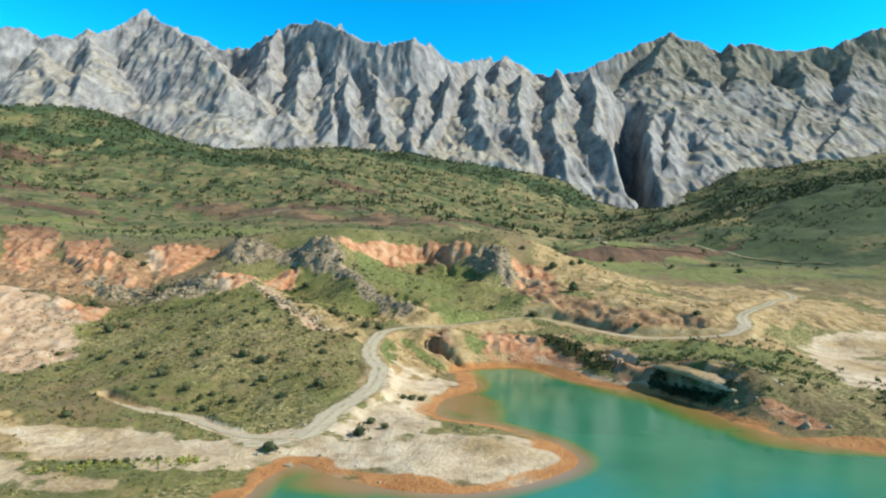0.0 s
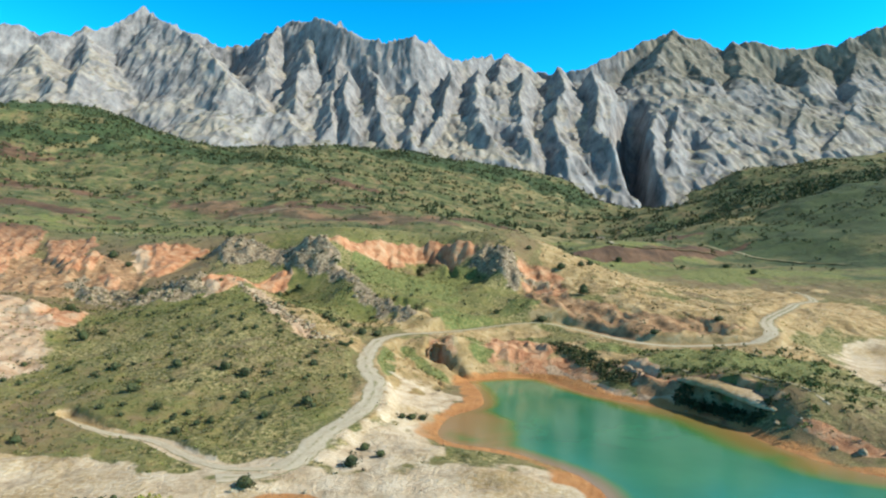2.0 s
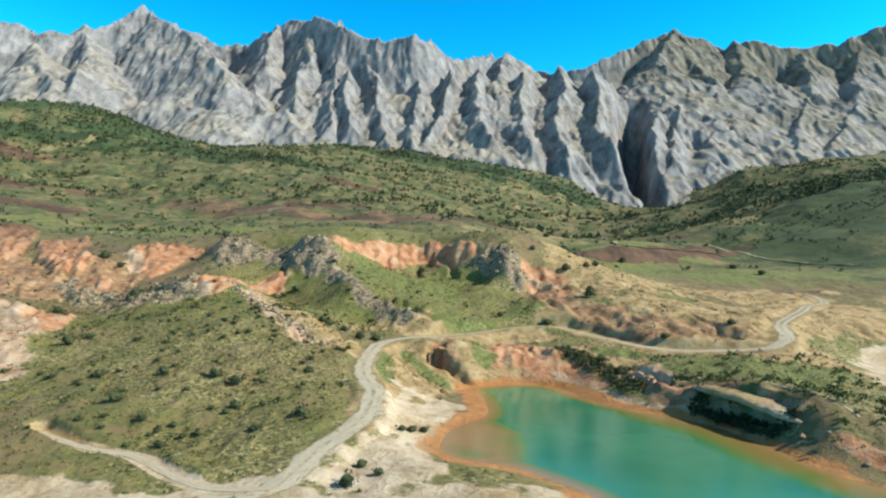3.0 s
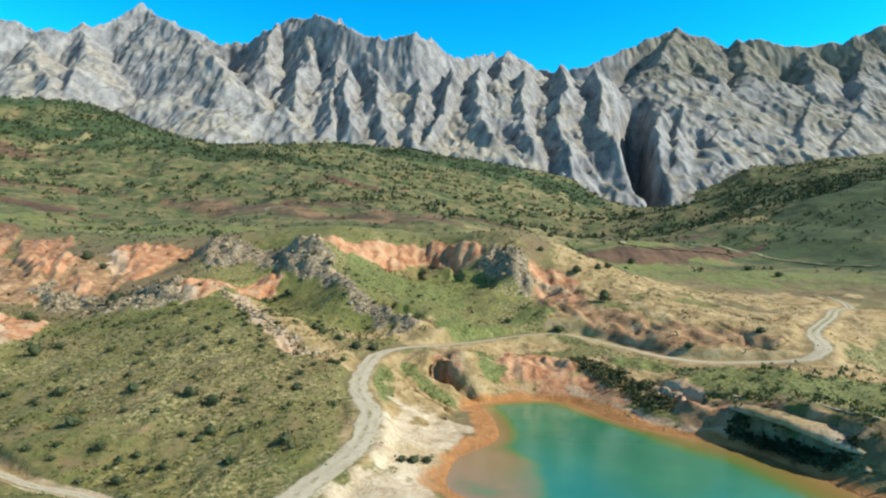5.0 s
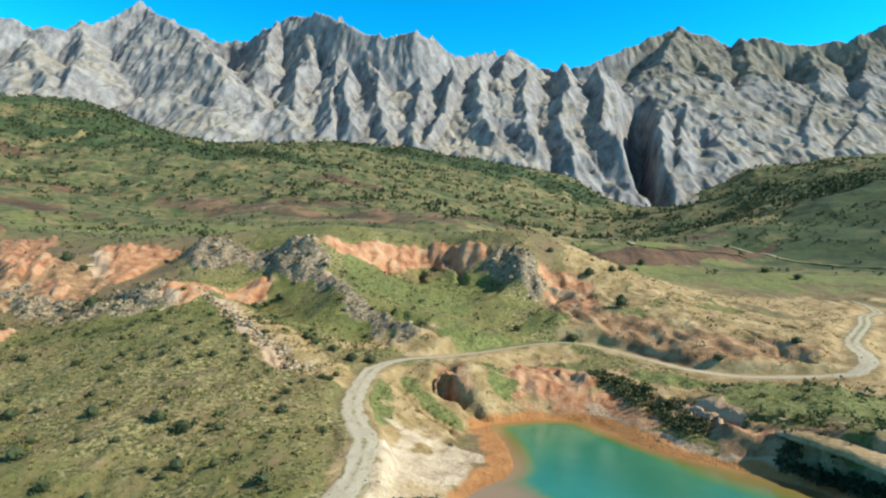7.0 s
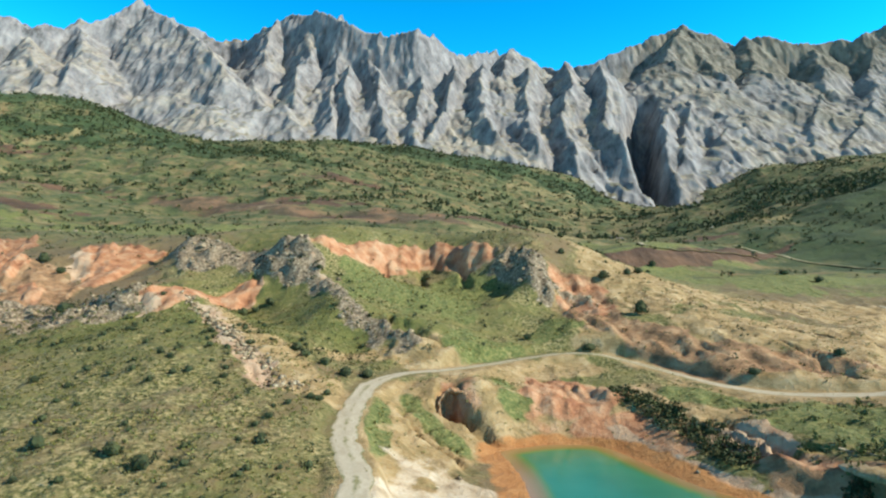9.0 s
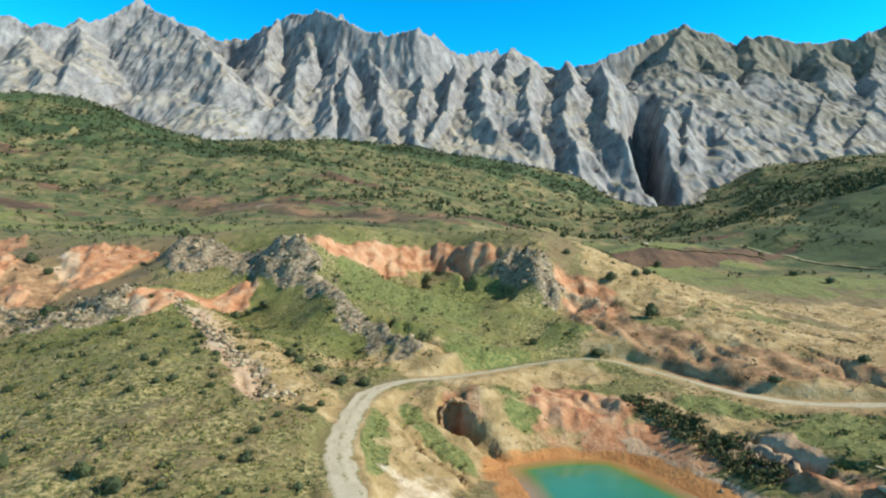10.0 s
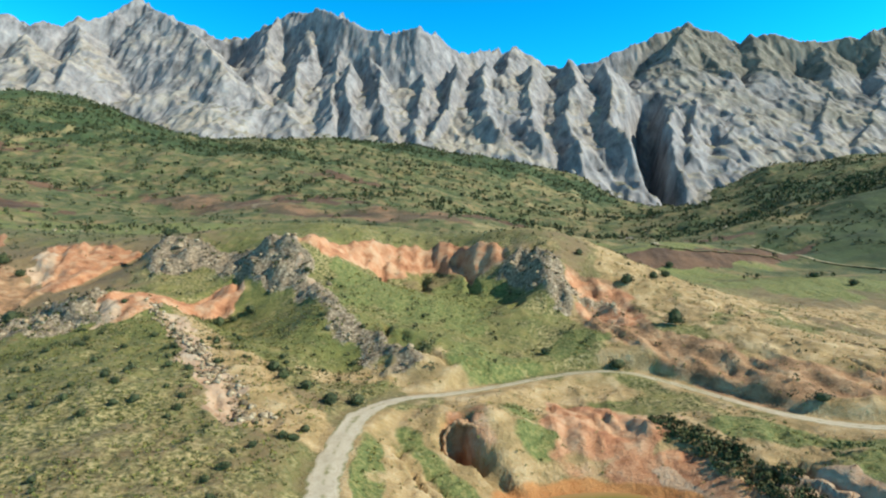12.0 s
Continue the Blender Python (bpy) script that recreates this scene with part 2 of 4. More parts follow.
ROCKY = [[(-140, 286), (-140, 299), (-126, 280), (-109, 276), (-78, 265), (-75, 253), (-89, 247), (-107, 249), (-127, 264)],
         [(-100, 335), (-73, 325), (-42, 305), (-39, 297), (-33, 282), (-46, 290), (-62, 303), (-67, 310), (-81, 300)],
         [(-44, 307), (-38, 301), (-29, 282), (-15, 257), (-4, 248), (0, 240), (-4, 239), (-9, 243), (-20, 254), (-33, 279)],
         [(24, 313), (33, 316), (42, 306), (46, 292), (42, 280), (35, 284), (31, 296)], [(44, 290), (52, 292), (58, 276), (50, 268), (44, 274)]]
PALE_GROUND = [[(-168, 275), (-144, 254), (-119, 222), (-107, 207), (-98, 205), (-91, 173), (-92, 160), (-120, 163), (-160, 200)],
               [(-44, 307), (-40, 303), (-34, 292), (-29, 281), (-32, 279), (-38, 291)],
               [(-64, 259), (-60, 261), (-48, 244), (-37, 223), (-28, 208), (-29, 200), (-35, 208), (-44, 222), (-55, 244)],
               [(36, 206), (40, 205), (44, 193), (48, 184), (54, 175), (60, 167), (58, 166), (50, 175), (43, 186), (37, 199)],
               [(50, 196), (57, 198), (63, 196), (65, 187), (62, 181), (56, 184), (52, 189)],
               [(-80, 262), (-75, 263), (-72, 256), (-76, 252)], [(-136, 334), (-130, 334), (-119, 310), (-123, 306)]]
RISER = [(95, 466), (119, 483), (142, 493), (180, 514), (225, 545), (266, 567), (290, 572), (272, 558), (232, 523), (188, 495), (150, 473), (126, 464)]
SAND_FLAT = [(123, 211), (136, 222), (149, 231), (172, 240), (215, 240), (200, 170), (150, 140), (108, 136), (101, 146), (111, 172)]
BROWN_SLOPES = [[(-210, 330), (-190, 345), (-150, 330), (-112, 302), (-118, 272), (-140, 262), (-172, 280)],
                [(45, 303), (58, 300), (60, 278), (58, 264), (64, 259), (74, 243), (92, 232), (104, 224), (96, 216), (78, 222), (65, 226), (60, 232), (57, 242), (53, 254), (46, 260), (40, 270)],
                [(52, 180), (60, 167.5), (64, 158), (65.5, 146), (74, 146), (73, 157), (69, 168), (62, 178), (55, 184)],
                [(-275, 725), (-190, 720), (-119, 655), (-37, 650), (30, 640), (20, 610), (-60, 600), (-121, 622), (-198, 672), (-260, 690)]]
RED = [(53, 293, 6, 12, 40), (50, 276, 6, 9, 30), (-420, 720, 110, 30, 0), (60, 700, 60, 16, 0), (6, 214, 8, 7, 0), (34, 219, 11, 7, 0), (44, 196, 13, 4, -60), (36, 206, 8, 4, 0), (60, 178, 9, 3, -60), (77, 131, 10, 2.0, -62), (-70, 622, 30, 10, 0), (-110, 690, 70, 20, 10), (-330, 590, 60, 16, 0), (-560, 900, 90, 40, 10), (230, 630, 40, 10, -10), (-90, 850, 60, 18, 0)]
ROCK = [(-144, 667, 26, 14, 20), (-72, 258, 6, 4, 0)]
DRY = [(-35, 228, 34, 5, -56), (-28, 212, 14, 7, -50), (40, 214, 30, 13, -38), (62, 198, 22, 9, -30), (100, 232, 40, 18, 0), (8, 210, 16, 13, 0), (30, 216, 16, 10, 0), (0, 190, 10, 18, 0), (110, 250, 50, 34, 10), (160, 300, 70, 40, 0), (80, 205, 42, 16, -25), (58, 203, 30, 10, -40), (20, 235, 26, 12, 10), (-5, 175, 9, 40, 0), (20, 225, 20, 14, 0), (300, 690, 60, 10, 0),
       (-190, 655, 30, 6, 0), (-395, 815, 52, 12, 35), (-505, 965, 11, 46, -35), (200, 1150, 60, 30, 0), (150, 740, 70, 50, 0), (110, 620, 60, 60, 0), (230, 990, 70, 40, 0), (330, 745, 50, 12, 0), (-260, 1300, 80, 30, 10), (0, 240, 20, 6, 10), (-60, 540, 160, 22, 0), (-90, 120, 30, 10, 0), (150, 250, 70, 40, 0), (100, 300, 60, 30, 10)]
GRAVEL = [(-212, 653, 30, 6, 0), (-45, 112, 34, 7, -12), (2, 112, 20, 9, 5), (-3, 135, 8, 12, 20), (4, 172, 5, 14, 10), (-24, 119, 10, 4, 0), (-18, 105, 10, 5, 0), (-70, 100, 30, 6, -10), (-6, 150, 4, 8, 0), (12, 104, 22, 7, 5), (22, 112, 12, 9, 0), (-8, 110, 22, 7, 0), (-52, 116, 30, 6, -8), (-1, 160, 7, 30, 0), (-8, 128, 10, 8, 0)]
WOODS = [(-640, 1190, 300, 95, 6), (-330, 1020, 220, 60, -10), (40, 1280, 330, 70, -10), (480, 760, 150, 300, -20), (560, 1080, 260, 120, 20), (-520, 980, 160, 40, 0)]
LUSH = [(78, 188, 20, 9, -35), (90, 168, 16, 10, -55), (72, 203, 14, 5, -35), (190, 405, 120, 30, 8), (-90, 505, 250, 55, 0), (150, 560, 60, 40, -60), (0, 285, 22, 26, 0), (-48, 106, 10, 3, -10), (-30, 109, 6, 3, 0), (20, 250, 16, 6, 20), (47, 212, 8, 3, -50), (100, 185, 8, 5, -40), (150, 455, 90, 20, 0), (15, 222, 6, 6, 0), (40, 262, 16, 6, 20), (19, 213, 5, 4, 0), (1, 203, 3, 10, 30), (-8, 188, 2, 14, 0), (60, 210, 16, 5, -35), (84, 178, 12, 7, -50), (92, 160, 10, 6, -60), (110, 420, 60, 22, 0)]
HOLLOWS = [(6.0, 209.6, 5.2, 2.6, -62, 5.6), (33, 311, 5, 3, 50, 3.0), (26, 286, 3.5, 2.0, 60, 2.5), (-56, 297, 4, 2, 30, 3.5), (60, 187, 2.5, 1.4, -60, 3), (64, 181, 2.2, 1.2, -70, 3), (68.2, 157.5, 10.0, 3.9, -67, 5.6)]
GULLIES = [([(5, 214), (7.5, 209), (10, 205), (13, 201)], 1.5, 2.2), ([(-5, 207), (-1, 197), (4, 190), (8, 184)], 0.8, 1.3), ([(-3, 204), (2, 197), (7, 191)], 0.5, 0.8), 
           ([(-8, 250), (6, 243), (14, 244)], 1.4, 1.6), ([(-9, 262), (-8, 254), (-2, 249)], 0.9, 1.6),
           ([(0, 328), (-1, 316), (0, 306)], 1.6, 2.5), ([(11, 330), (14, 318), (16, 308)], 1.8, 2.5), ([(-14, 328), (-14, 318), (-12, 308)], 1.5, 2.0), ([(104, 262), (112, 250), (118, 243)], 1.2, 1.8),
           ([(88, 240), (93, 228), (96, 216)], 1.0, 1.2), ([(48, 200), (52, 193), (54, 184)], 0.7, 1.2), ([(52, 200), (56, 193), (58, 184)], 0.8, 1.4), ([(56, 201), (60, 193), (61, 182)], 0.8, 1.4)]


def land(x, y):
    """Height of the ground, and what covers it."""
    h = sheet(x, y)
    far = smooth(330, 700, y)
    shore, _ = close_to(x, y, LAKE_LINE + LAKE_LINE[:1], 45)
    wet = inside(x, y, LAKE_LINE)
    road, road_z = close_to(x, y, ROAD_LINE, 20)
    track, track_z = close_to(x, y, TRACK_LINE, 20)
    bowl, _ = close_to(x, y, BOWL_EDGE, 40)
    riser = region(x, y, RISER, 2.5, 3.0, 14, 90)
    cliffs = np.zeros(x.shape)
    for k, ring in enumerate(RED_CLIFFS):
        cliffs = np.maximum(cliffs, region(x, y, ring, 1.6, 1.8, 8, k))
    rim_red = smooth(11, 5, bowl + 3 * fractal(x, y, 8, 2, 8)) * smooth(41.5, 40.2, h) * smooth(34, 20, x)
    cliffs = np.maximum(cliffs, rim_red)
    red = np.maximum(patch(x, y, RED, 1, 0.6, 11) * (0.85 + 0.3 * fractal(x, y, 9, 3, 27)), cliffs)
    crags, pale, brown = np.zeros(x.shape), np.zeros(x.shape), np.zeros(x.shape)
    for k, ring in enumerate(ROCKY):
        crags = np.maximum(crags, region(x, y, ring, 2.0, 2.2, 7, 20 + k))
    for k, ring in enumerate(PALE_GROUND):
        pale = np.maximum(pale, (1 if k else 0.75) * region(x, y, ring, 1.6 if k else 6.0, 1.6 if k else 6.0, 5 if k else 16, 40 + k))
    for k, ring in enumerate(BROWN_SLOPES):
        brown = np.maximum(brown, region(x, y, ring, *((2.5, 2.5, 9) if k < 3 else (14, 14, 34)), 60 + k))
    woods = patch(x, y, WOODS, 10, 0.6, 60)
    rock = np.maximum(0.6 * patch(x, y, ROCK, 2, 0.9, 7), crags) * (1 - 0.8 * red)
    dry = patch(x, y, DRY, 3, 0.6, 16)
    red = np.maximum(red, riser)
    gravel = np.maximum(patch(x, y, GRAVEL, 4, 0.5, 8), region(x, y, SAND_FLAT, 4.0, 2.5, 14, 80) * (1 - 0.8 * patch(x, y, [(147, 203, 9, 6, 20), (165, 215, 8, 4, 30)], 12, 0.2, 8)))
    lush = patch(x, y, LUSH, 6, 0.5, 12)
    away = smooth(2.5, 9, road) * smooth(0, 10, shore)
    h = h + away * (1 - far) * (0.55 * fractal(x, y, 13, 4, 11) + (0.25 + 0.25 * dry) * ridged(x + 0.6 * grain(x, y, 4, 64), 0.6 * y, 5, 3, 12) * (1 - gravel))
    near = 1 - far
    lean = 0.35 * smooth(-60, -120, x)
    # rain-cut rills down the red cliffs, knobs and ledges on the rocky ridges, hummocks in the badlands
    rills = ridged(x + lean * y + 1.2 * grain(x, y, 7, 63), 0.16 * y, 7.0, 3, 13, 0.55)
    h = h + away * near * (red * (0.3 + 0.5 * smooth(225, 260, y)) + 0.9 * cliffs * (0.3 + 0.7 * smooth(235, 260, y))) * rills
    h = h + 0.45 * away * near * cliffs * ridged(x + lean * y + 0.6 * grain(x, y, 3, 67), 0.2 * y, 2.6, 2, 15)
    h = h + away * rock * near * ((2.4 - 1.2 * smooth(-40, -20, x) * smooth(25, 10, x)) * np.abs(fractal(x, y, 7, 4, 14)) - 0.4 + 0.8 * ridged(x - 0.5 * y, x + y, 10, 2, 16))
    h = h + away * near * (0.9 * brown + 0.7 * pale) * (ridged(x + 0.3 * y + 0.8 * grain(x, y, 5, 66), 0.3 * y, 6.0, 3, 18) - 0.3)
    h = h + away * pale * smooth(-90, -110, x) * near * 1.8 * ridged(x, y, 22, 3, 19)
    h = h + far * (6.5 * fractal(x, y, 130, 5, 15) + 4 * (ridged(x, y, 70, 3, 17) - 1) * smooth(500, 800, y))
    for cx, cy, rx, ry, turn, deep in HOLLOWS:
        c, s = math.cos(radians(turn)), math.sin(radians(turn))
        u, v = ((x - cx) * c + (y - cy) * s) / rx, (-(x - cx) * s + (y - cy) * c) / ry
        h = h - deep * smooth(1.08, 0.8, np.hypot(u, v) + 0.28 * fractal(x, y, 3, 3, 3))
    wob_x, wob_y = fractal(x, y, 4, 3, 61), grain(x, y, 2.5, 62)
    for line, half, deep in GULLIES:
        d, _ = close_to(x + 1.3 * wob_x, y + wob_y, line, 12)
        h = h - 1.1 * deep * smooth(1.5 * half, 0.4 * half, d) * smooth(0, 2.5, shore)
    h = h + 0.7 * smooth(2.6, 4.4, road) * smooth(13, 6, road) * smooth(0.0, 1.2, h - road_z) * smooth(10, 30, x)
    lane = smooth(5.6, 2.9, road + 0.5 * grain(x, y, 4, 21))
    h = h * (1 - lane) + road_z * lane
    trail = smooth(3.0, 1.2, track)
    h = h * (1 - trail) + track_z * trail
    low = 0.06 + 0.07 * shore + 0.05 * grain(x, y, 3, 22)
    h = np.where(wet, -np.minimum(3.5, 0.14 * shore), np.maximum(h, np.minimum(low, 1.0)))
    rim = smooth(3.0, 0.3, h + 0.5 * grain(x, y, 5, 23)) * smooth(6.5, 2.0, shore + 2.2 * fractal(x, y, 9, 3, 24)) * (0.75 + 0.35 * grain(x, y, 14, 25))
    return h, red, rock, dry, gravel, lush, rim, lane, trail, woods, pale, brown


# ---- materials ----
def material(name, rough=0.9):
    m = bpy.data.materials.new(name)
    m.use_nodes = True
    m.node_tree.nodes["Principled BSDF"].inputs["Roughness"].default_value = rough
    return m, m.node_tree.nodes, m.node_tree.links, m.node_tree.nodes["Principled BSDF"]


def spots(nodes, links, size, detail=6, rough=0.6, vec=None, kind="ShaderNodeTexNoise"):
    """Noise with lumps of the given size in metres, in the object's own space."""
    tex = nodes.new(kind)
    tex.inputs["Scale"].default_value = 1 / size
    if kind == "ShaderNodeTexNoise":
        tex.inputs["Detail"].default_value = detail
        tex.inputs["Roughness"].default_value = rough
    if vec is None:
        vec = nodes.new("ShaderNodeTexCoord").outputs["Object"]
    links.new(vec, tex.inputs["Vector"])
    return tex.outputs[0]


def ramp(nodes, links, fac, *stops):
    r = nodes.new("ShaderNodeValToRGB")
    while len(r.color_ramp.elements) < len(stops):
        r.color_ramp.elements.new(0.5)
    for e, (at, colour) in zip(r.color_ramp.elements, stops):
        e.position, e.color = at, (*colour, 1) if len(colour) == 3 else colour
    links.new(fac, r.inputs["Fac"])
    return r.outputs["Color"]


def mix(nodes, links, fac, a, b, blend="MIX"):
    n = nodes.new("ShaderNodeMix")
    n.data_type, n.blend_type = "RGBA", blend
    for socket, v in ((n.inputs[0], fac), (n.inputs[6], a), (n.inputs[7], b)):
        if isinstance(v, bpy.types.NodeSocket):
            links.new(v, socket)
        elif isinstance(v, tuple):
            socket.default_value = (*v, 1)
        else:
            socket.default_value = v
    return n.outputs[2]


def sharpen(nodes, links, mask, wobble, lo=0.3, hi=0.68, amount=1.7):
    """A mask whose border is broken up by noise."""
    add = nodes.new("ShaderNodeMath")
    add.operation = "MULTIPLY_ADD"
    links.new(wobble, add.inputs[0])
    add.inputs[1].default_value = amount
    links.new(mask, add.inputs[2])
    n = nodes.new("ShaderNodeMapRange")
    n.interpolation_type = "SMOOTHSTEP"
    links.new(add.outputs[0], n.inputs["Value"])
    n.inputs["From Min"].default_value = lo + amount / 2
    n.inputs["From Max"].default_value = hi + amount / 2
    return n.outputs["Result"]


def bumped(nodes, links, shader, height, strength, distance):
    b = nodes.new("ShaderNodeBump")
    b.inputs["Strength"].default_value, b.inputs["Distance"].default_value = strength, distance
    links.new(height, b.inputs["Height"])
    links.new(b.outputs[0], shader.inputs["Normal"])


def attribute(nodes, links, name):
    a = nodes.new("ShaderNodeAttribute")
    a.attribute_name = name
    s = nodes.new("ShaderNodeSeparateColor")
    links.new(a.outputs["Color"], s.inputs[0])
    return s.outputs[0], s.outputs[1], s.outputs[2], a.outputs["Alpha"]


def ground_material():
    m, nodes, links, shader = material("hill_ground", 0.95)
    red, rock, dry, gravel = attribute(nodes, links, "earth")
    lush, rim, woods, far = attribute(nodes, links, "cover")
    pale_mask, brown_mask, _, _ = attribute(nodes, links, "tone")
    fine, middle, broad = spots(nodes, links, 0.9, 5, 0.7), spots(nodes, links, 5, 6, 0.65), spots(nodes, links, 40, 6, 0.6)
    huge = spots(nodes, links, 120, 8, 0.62)
    scrub = ramp(nodes, links, fine, (0.40, (0.0379, 0.0442, 0.0117)), (0.49, (0.138, 0.131, 0.0393)), (0.6, (0.345, 0.276, 0.135)))
    meadow = ramp(nodes, links, middle, (0.35, (0.0552, 0.069, 0.0152)), (0.52, (0.121, 0.124, 0.0317)), (0.7, (0.248, 0.193, 0.0759)))
    green = mix(nodes, links, sharpen(nodes, links, broad, middle, 0.4, 0.6, 0.5), scrub, meadow)
    green = mix(nodes, links, sharpen(nodes, links, huge, middle, 0.47, 0.6, 0.3), green, (0.166, 0.117, 0.0587))
    lumps = spots(nodes, links, 22, 7, 0.72)
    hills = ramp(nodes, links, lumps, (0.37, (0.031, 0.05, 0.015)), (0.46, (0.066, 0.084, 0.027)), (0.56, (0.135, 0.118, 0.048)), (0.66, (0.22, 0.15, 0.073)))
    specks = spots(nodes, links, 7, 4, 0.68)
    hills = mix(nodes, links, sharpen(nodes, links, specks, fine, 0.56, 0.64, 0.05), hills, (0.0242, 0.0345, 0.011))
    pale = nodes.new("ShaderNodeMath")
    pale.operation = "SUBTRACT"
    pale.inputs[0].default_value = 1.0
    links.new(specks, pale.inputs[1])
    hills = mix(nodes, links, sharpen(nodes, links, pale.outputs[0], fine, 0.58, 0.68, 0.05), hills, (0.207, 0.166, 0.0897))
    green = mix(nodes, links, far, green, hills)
    forest = ramp(nodes, links, lumps, (0.35, (0.0152, 0.0345, 0.011)), (0.6, (0.0449, 0.0724, 0.0235)))
    green = mix(nodes, links, sharpen(nodes, links, woods, lumps), green, forest)
    straw = ramp(nodes, links, middle, (0.3, (0.165, 0.118, 0.045)), (0.48, (0.30, 0.208, 0.096)), (0.68, (0.43, 0.325, 0.185)))
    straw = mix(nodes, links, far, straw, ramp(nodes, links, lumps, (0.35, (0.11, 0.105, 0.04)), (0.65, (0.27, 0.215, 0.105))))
    soil = ramp(nodes, links, middle, (0.33, (0.235, 0.0897, 0.0414)), (0.48, (0.4, 0.193, 0.1)), (0.66, (0.469, 0.31, 0.193)))
    umber = ramp(nodes, links, middle, (0.34, (0.12, 0.07, 0.035)), (0.5, (0.29, 0.165, 0.086)), (0.68, (0.42, 0.29, 0.17)))
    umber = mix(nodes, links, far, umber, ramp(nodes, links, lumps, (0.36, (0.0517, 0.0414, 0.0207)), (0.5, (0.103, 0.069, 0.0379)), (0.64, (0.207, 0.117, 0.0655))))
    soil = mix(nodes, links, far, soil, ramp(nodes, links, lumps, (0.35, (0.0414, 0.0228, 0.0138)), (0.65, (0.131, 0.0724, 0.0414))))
    stone = ramp(nodes, links, fine, (0.36, (0.055, 0.04, 0.026)), (0.5, (0.185, 0.142, 0.094)), (0.66, (0.39, 0.315, 0.225)))
    cream = ramp(nodes, links, middle, (0.32, (0.29, 0.172, 0.10)), (0.48, (0.40, 0.275, 0.182)), (0.68, (0.46, 0.365, 0.27)))
    pebbles = ramp(nodes, links, middle, (0.32, (0.27, 0.20, 0.125)), (0.48, (0.45, 0.36, 0.255)), (0.66, (0.55, 0.475, 0.37)))
    pebbles = mix(nodes, links, sharpen(nodes, links, broad, fine, 0.5, 0.64, 0.4), pebbles, straw)
    fresh = ramp(nodes, links, fine, (0.35, (0.055, 0.078, 0.018)), (0.5, (0.115, 0.135, 0.037)), (0.64, (0.23, 0.21, 0.075)))
    clay = ramp(nodes, links, middle, (0.3, (0.29, 0.114, 0.031)), (0.7, (0.428, 0.214, 0.0794)))
    colour = mix(nodes, links, sharpen(nodes, links, dry, middle), green, straw)
    colour = mix(nodes, links, sharpen(nodes, links, lush, middle, 0.3, 0.7, 1.4), colour, fresh)
    colour = mix(nodes, links, sharpen(nodes, links, brown_mask, middle, 0.3, 0.7, 1.2), colour, umber)
    colour = mix(nodes, links, sharpen(nodes, links, red, middle, 0.35, 0.62, 0.7), colour, soil)
    colour = mix(nodes, links, sharpen(nodes, links, pale_mask, middle, 0.35, 0.65, 0.9), colour, cream)
    colour = mix(nodes, links, sharpen(nodes, links, rock, fine, 0.35, 0.6, 1.2), colour, stone)
    colour = mix(nodes, links, sharpen(nodes, links, gravel, middle), colour, pebbles)
    colour = mix(nodes, links, sharpen(nodes, links, rim, middle, 0.35, 0.65, 0.9), colour, clay)
    links.new(colour, shader.inputs["Base Color"])
    relief = nodes.new("ShaderNodeMath")
    relief.operation = "MULTIPLY_ADD"
    links.new(middle, relief.inputs[0])
    relief.inputs[1].default_value = 2.2
    links.new(fine, relief.inputs[2])
    bumped(nodes, links, shader, relief.outputs[0], 0.9, 0.45)
    return m


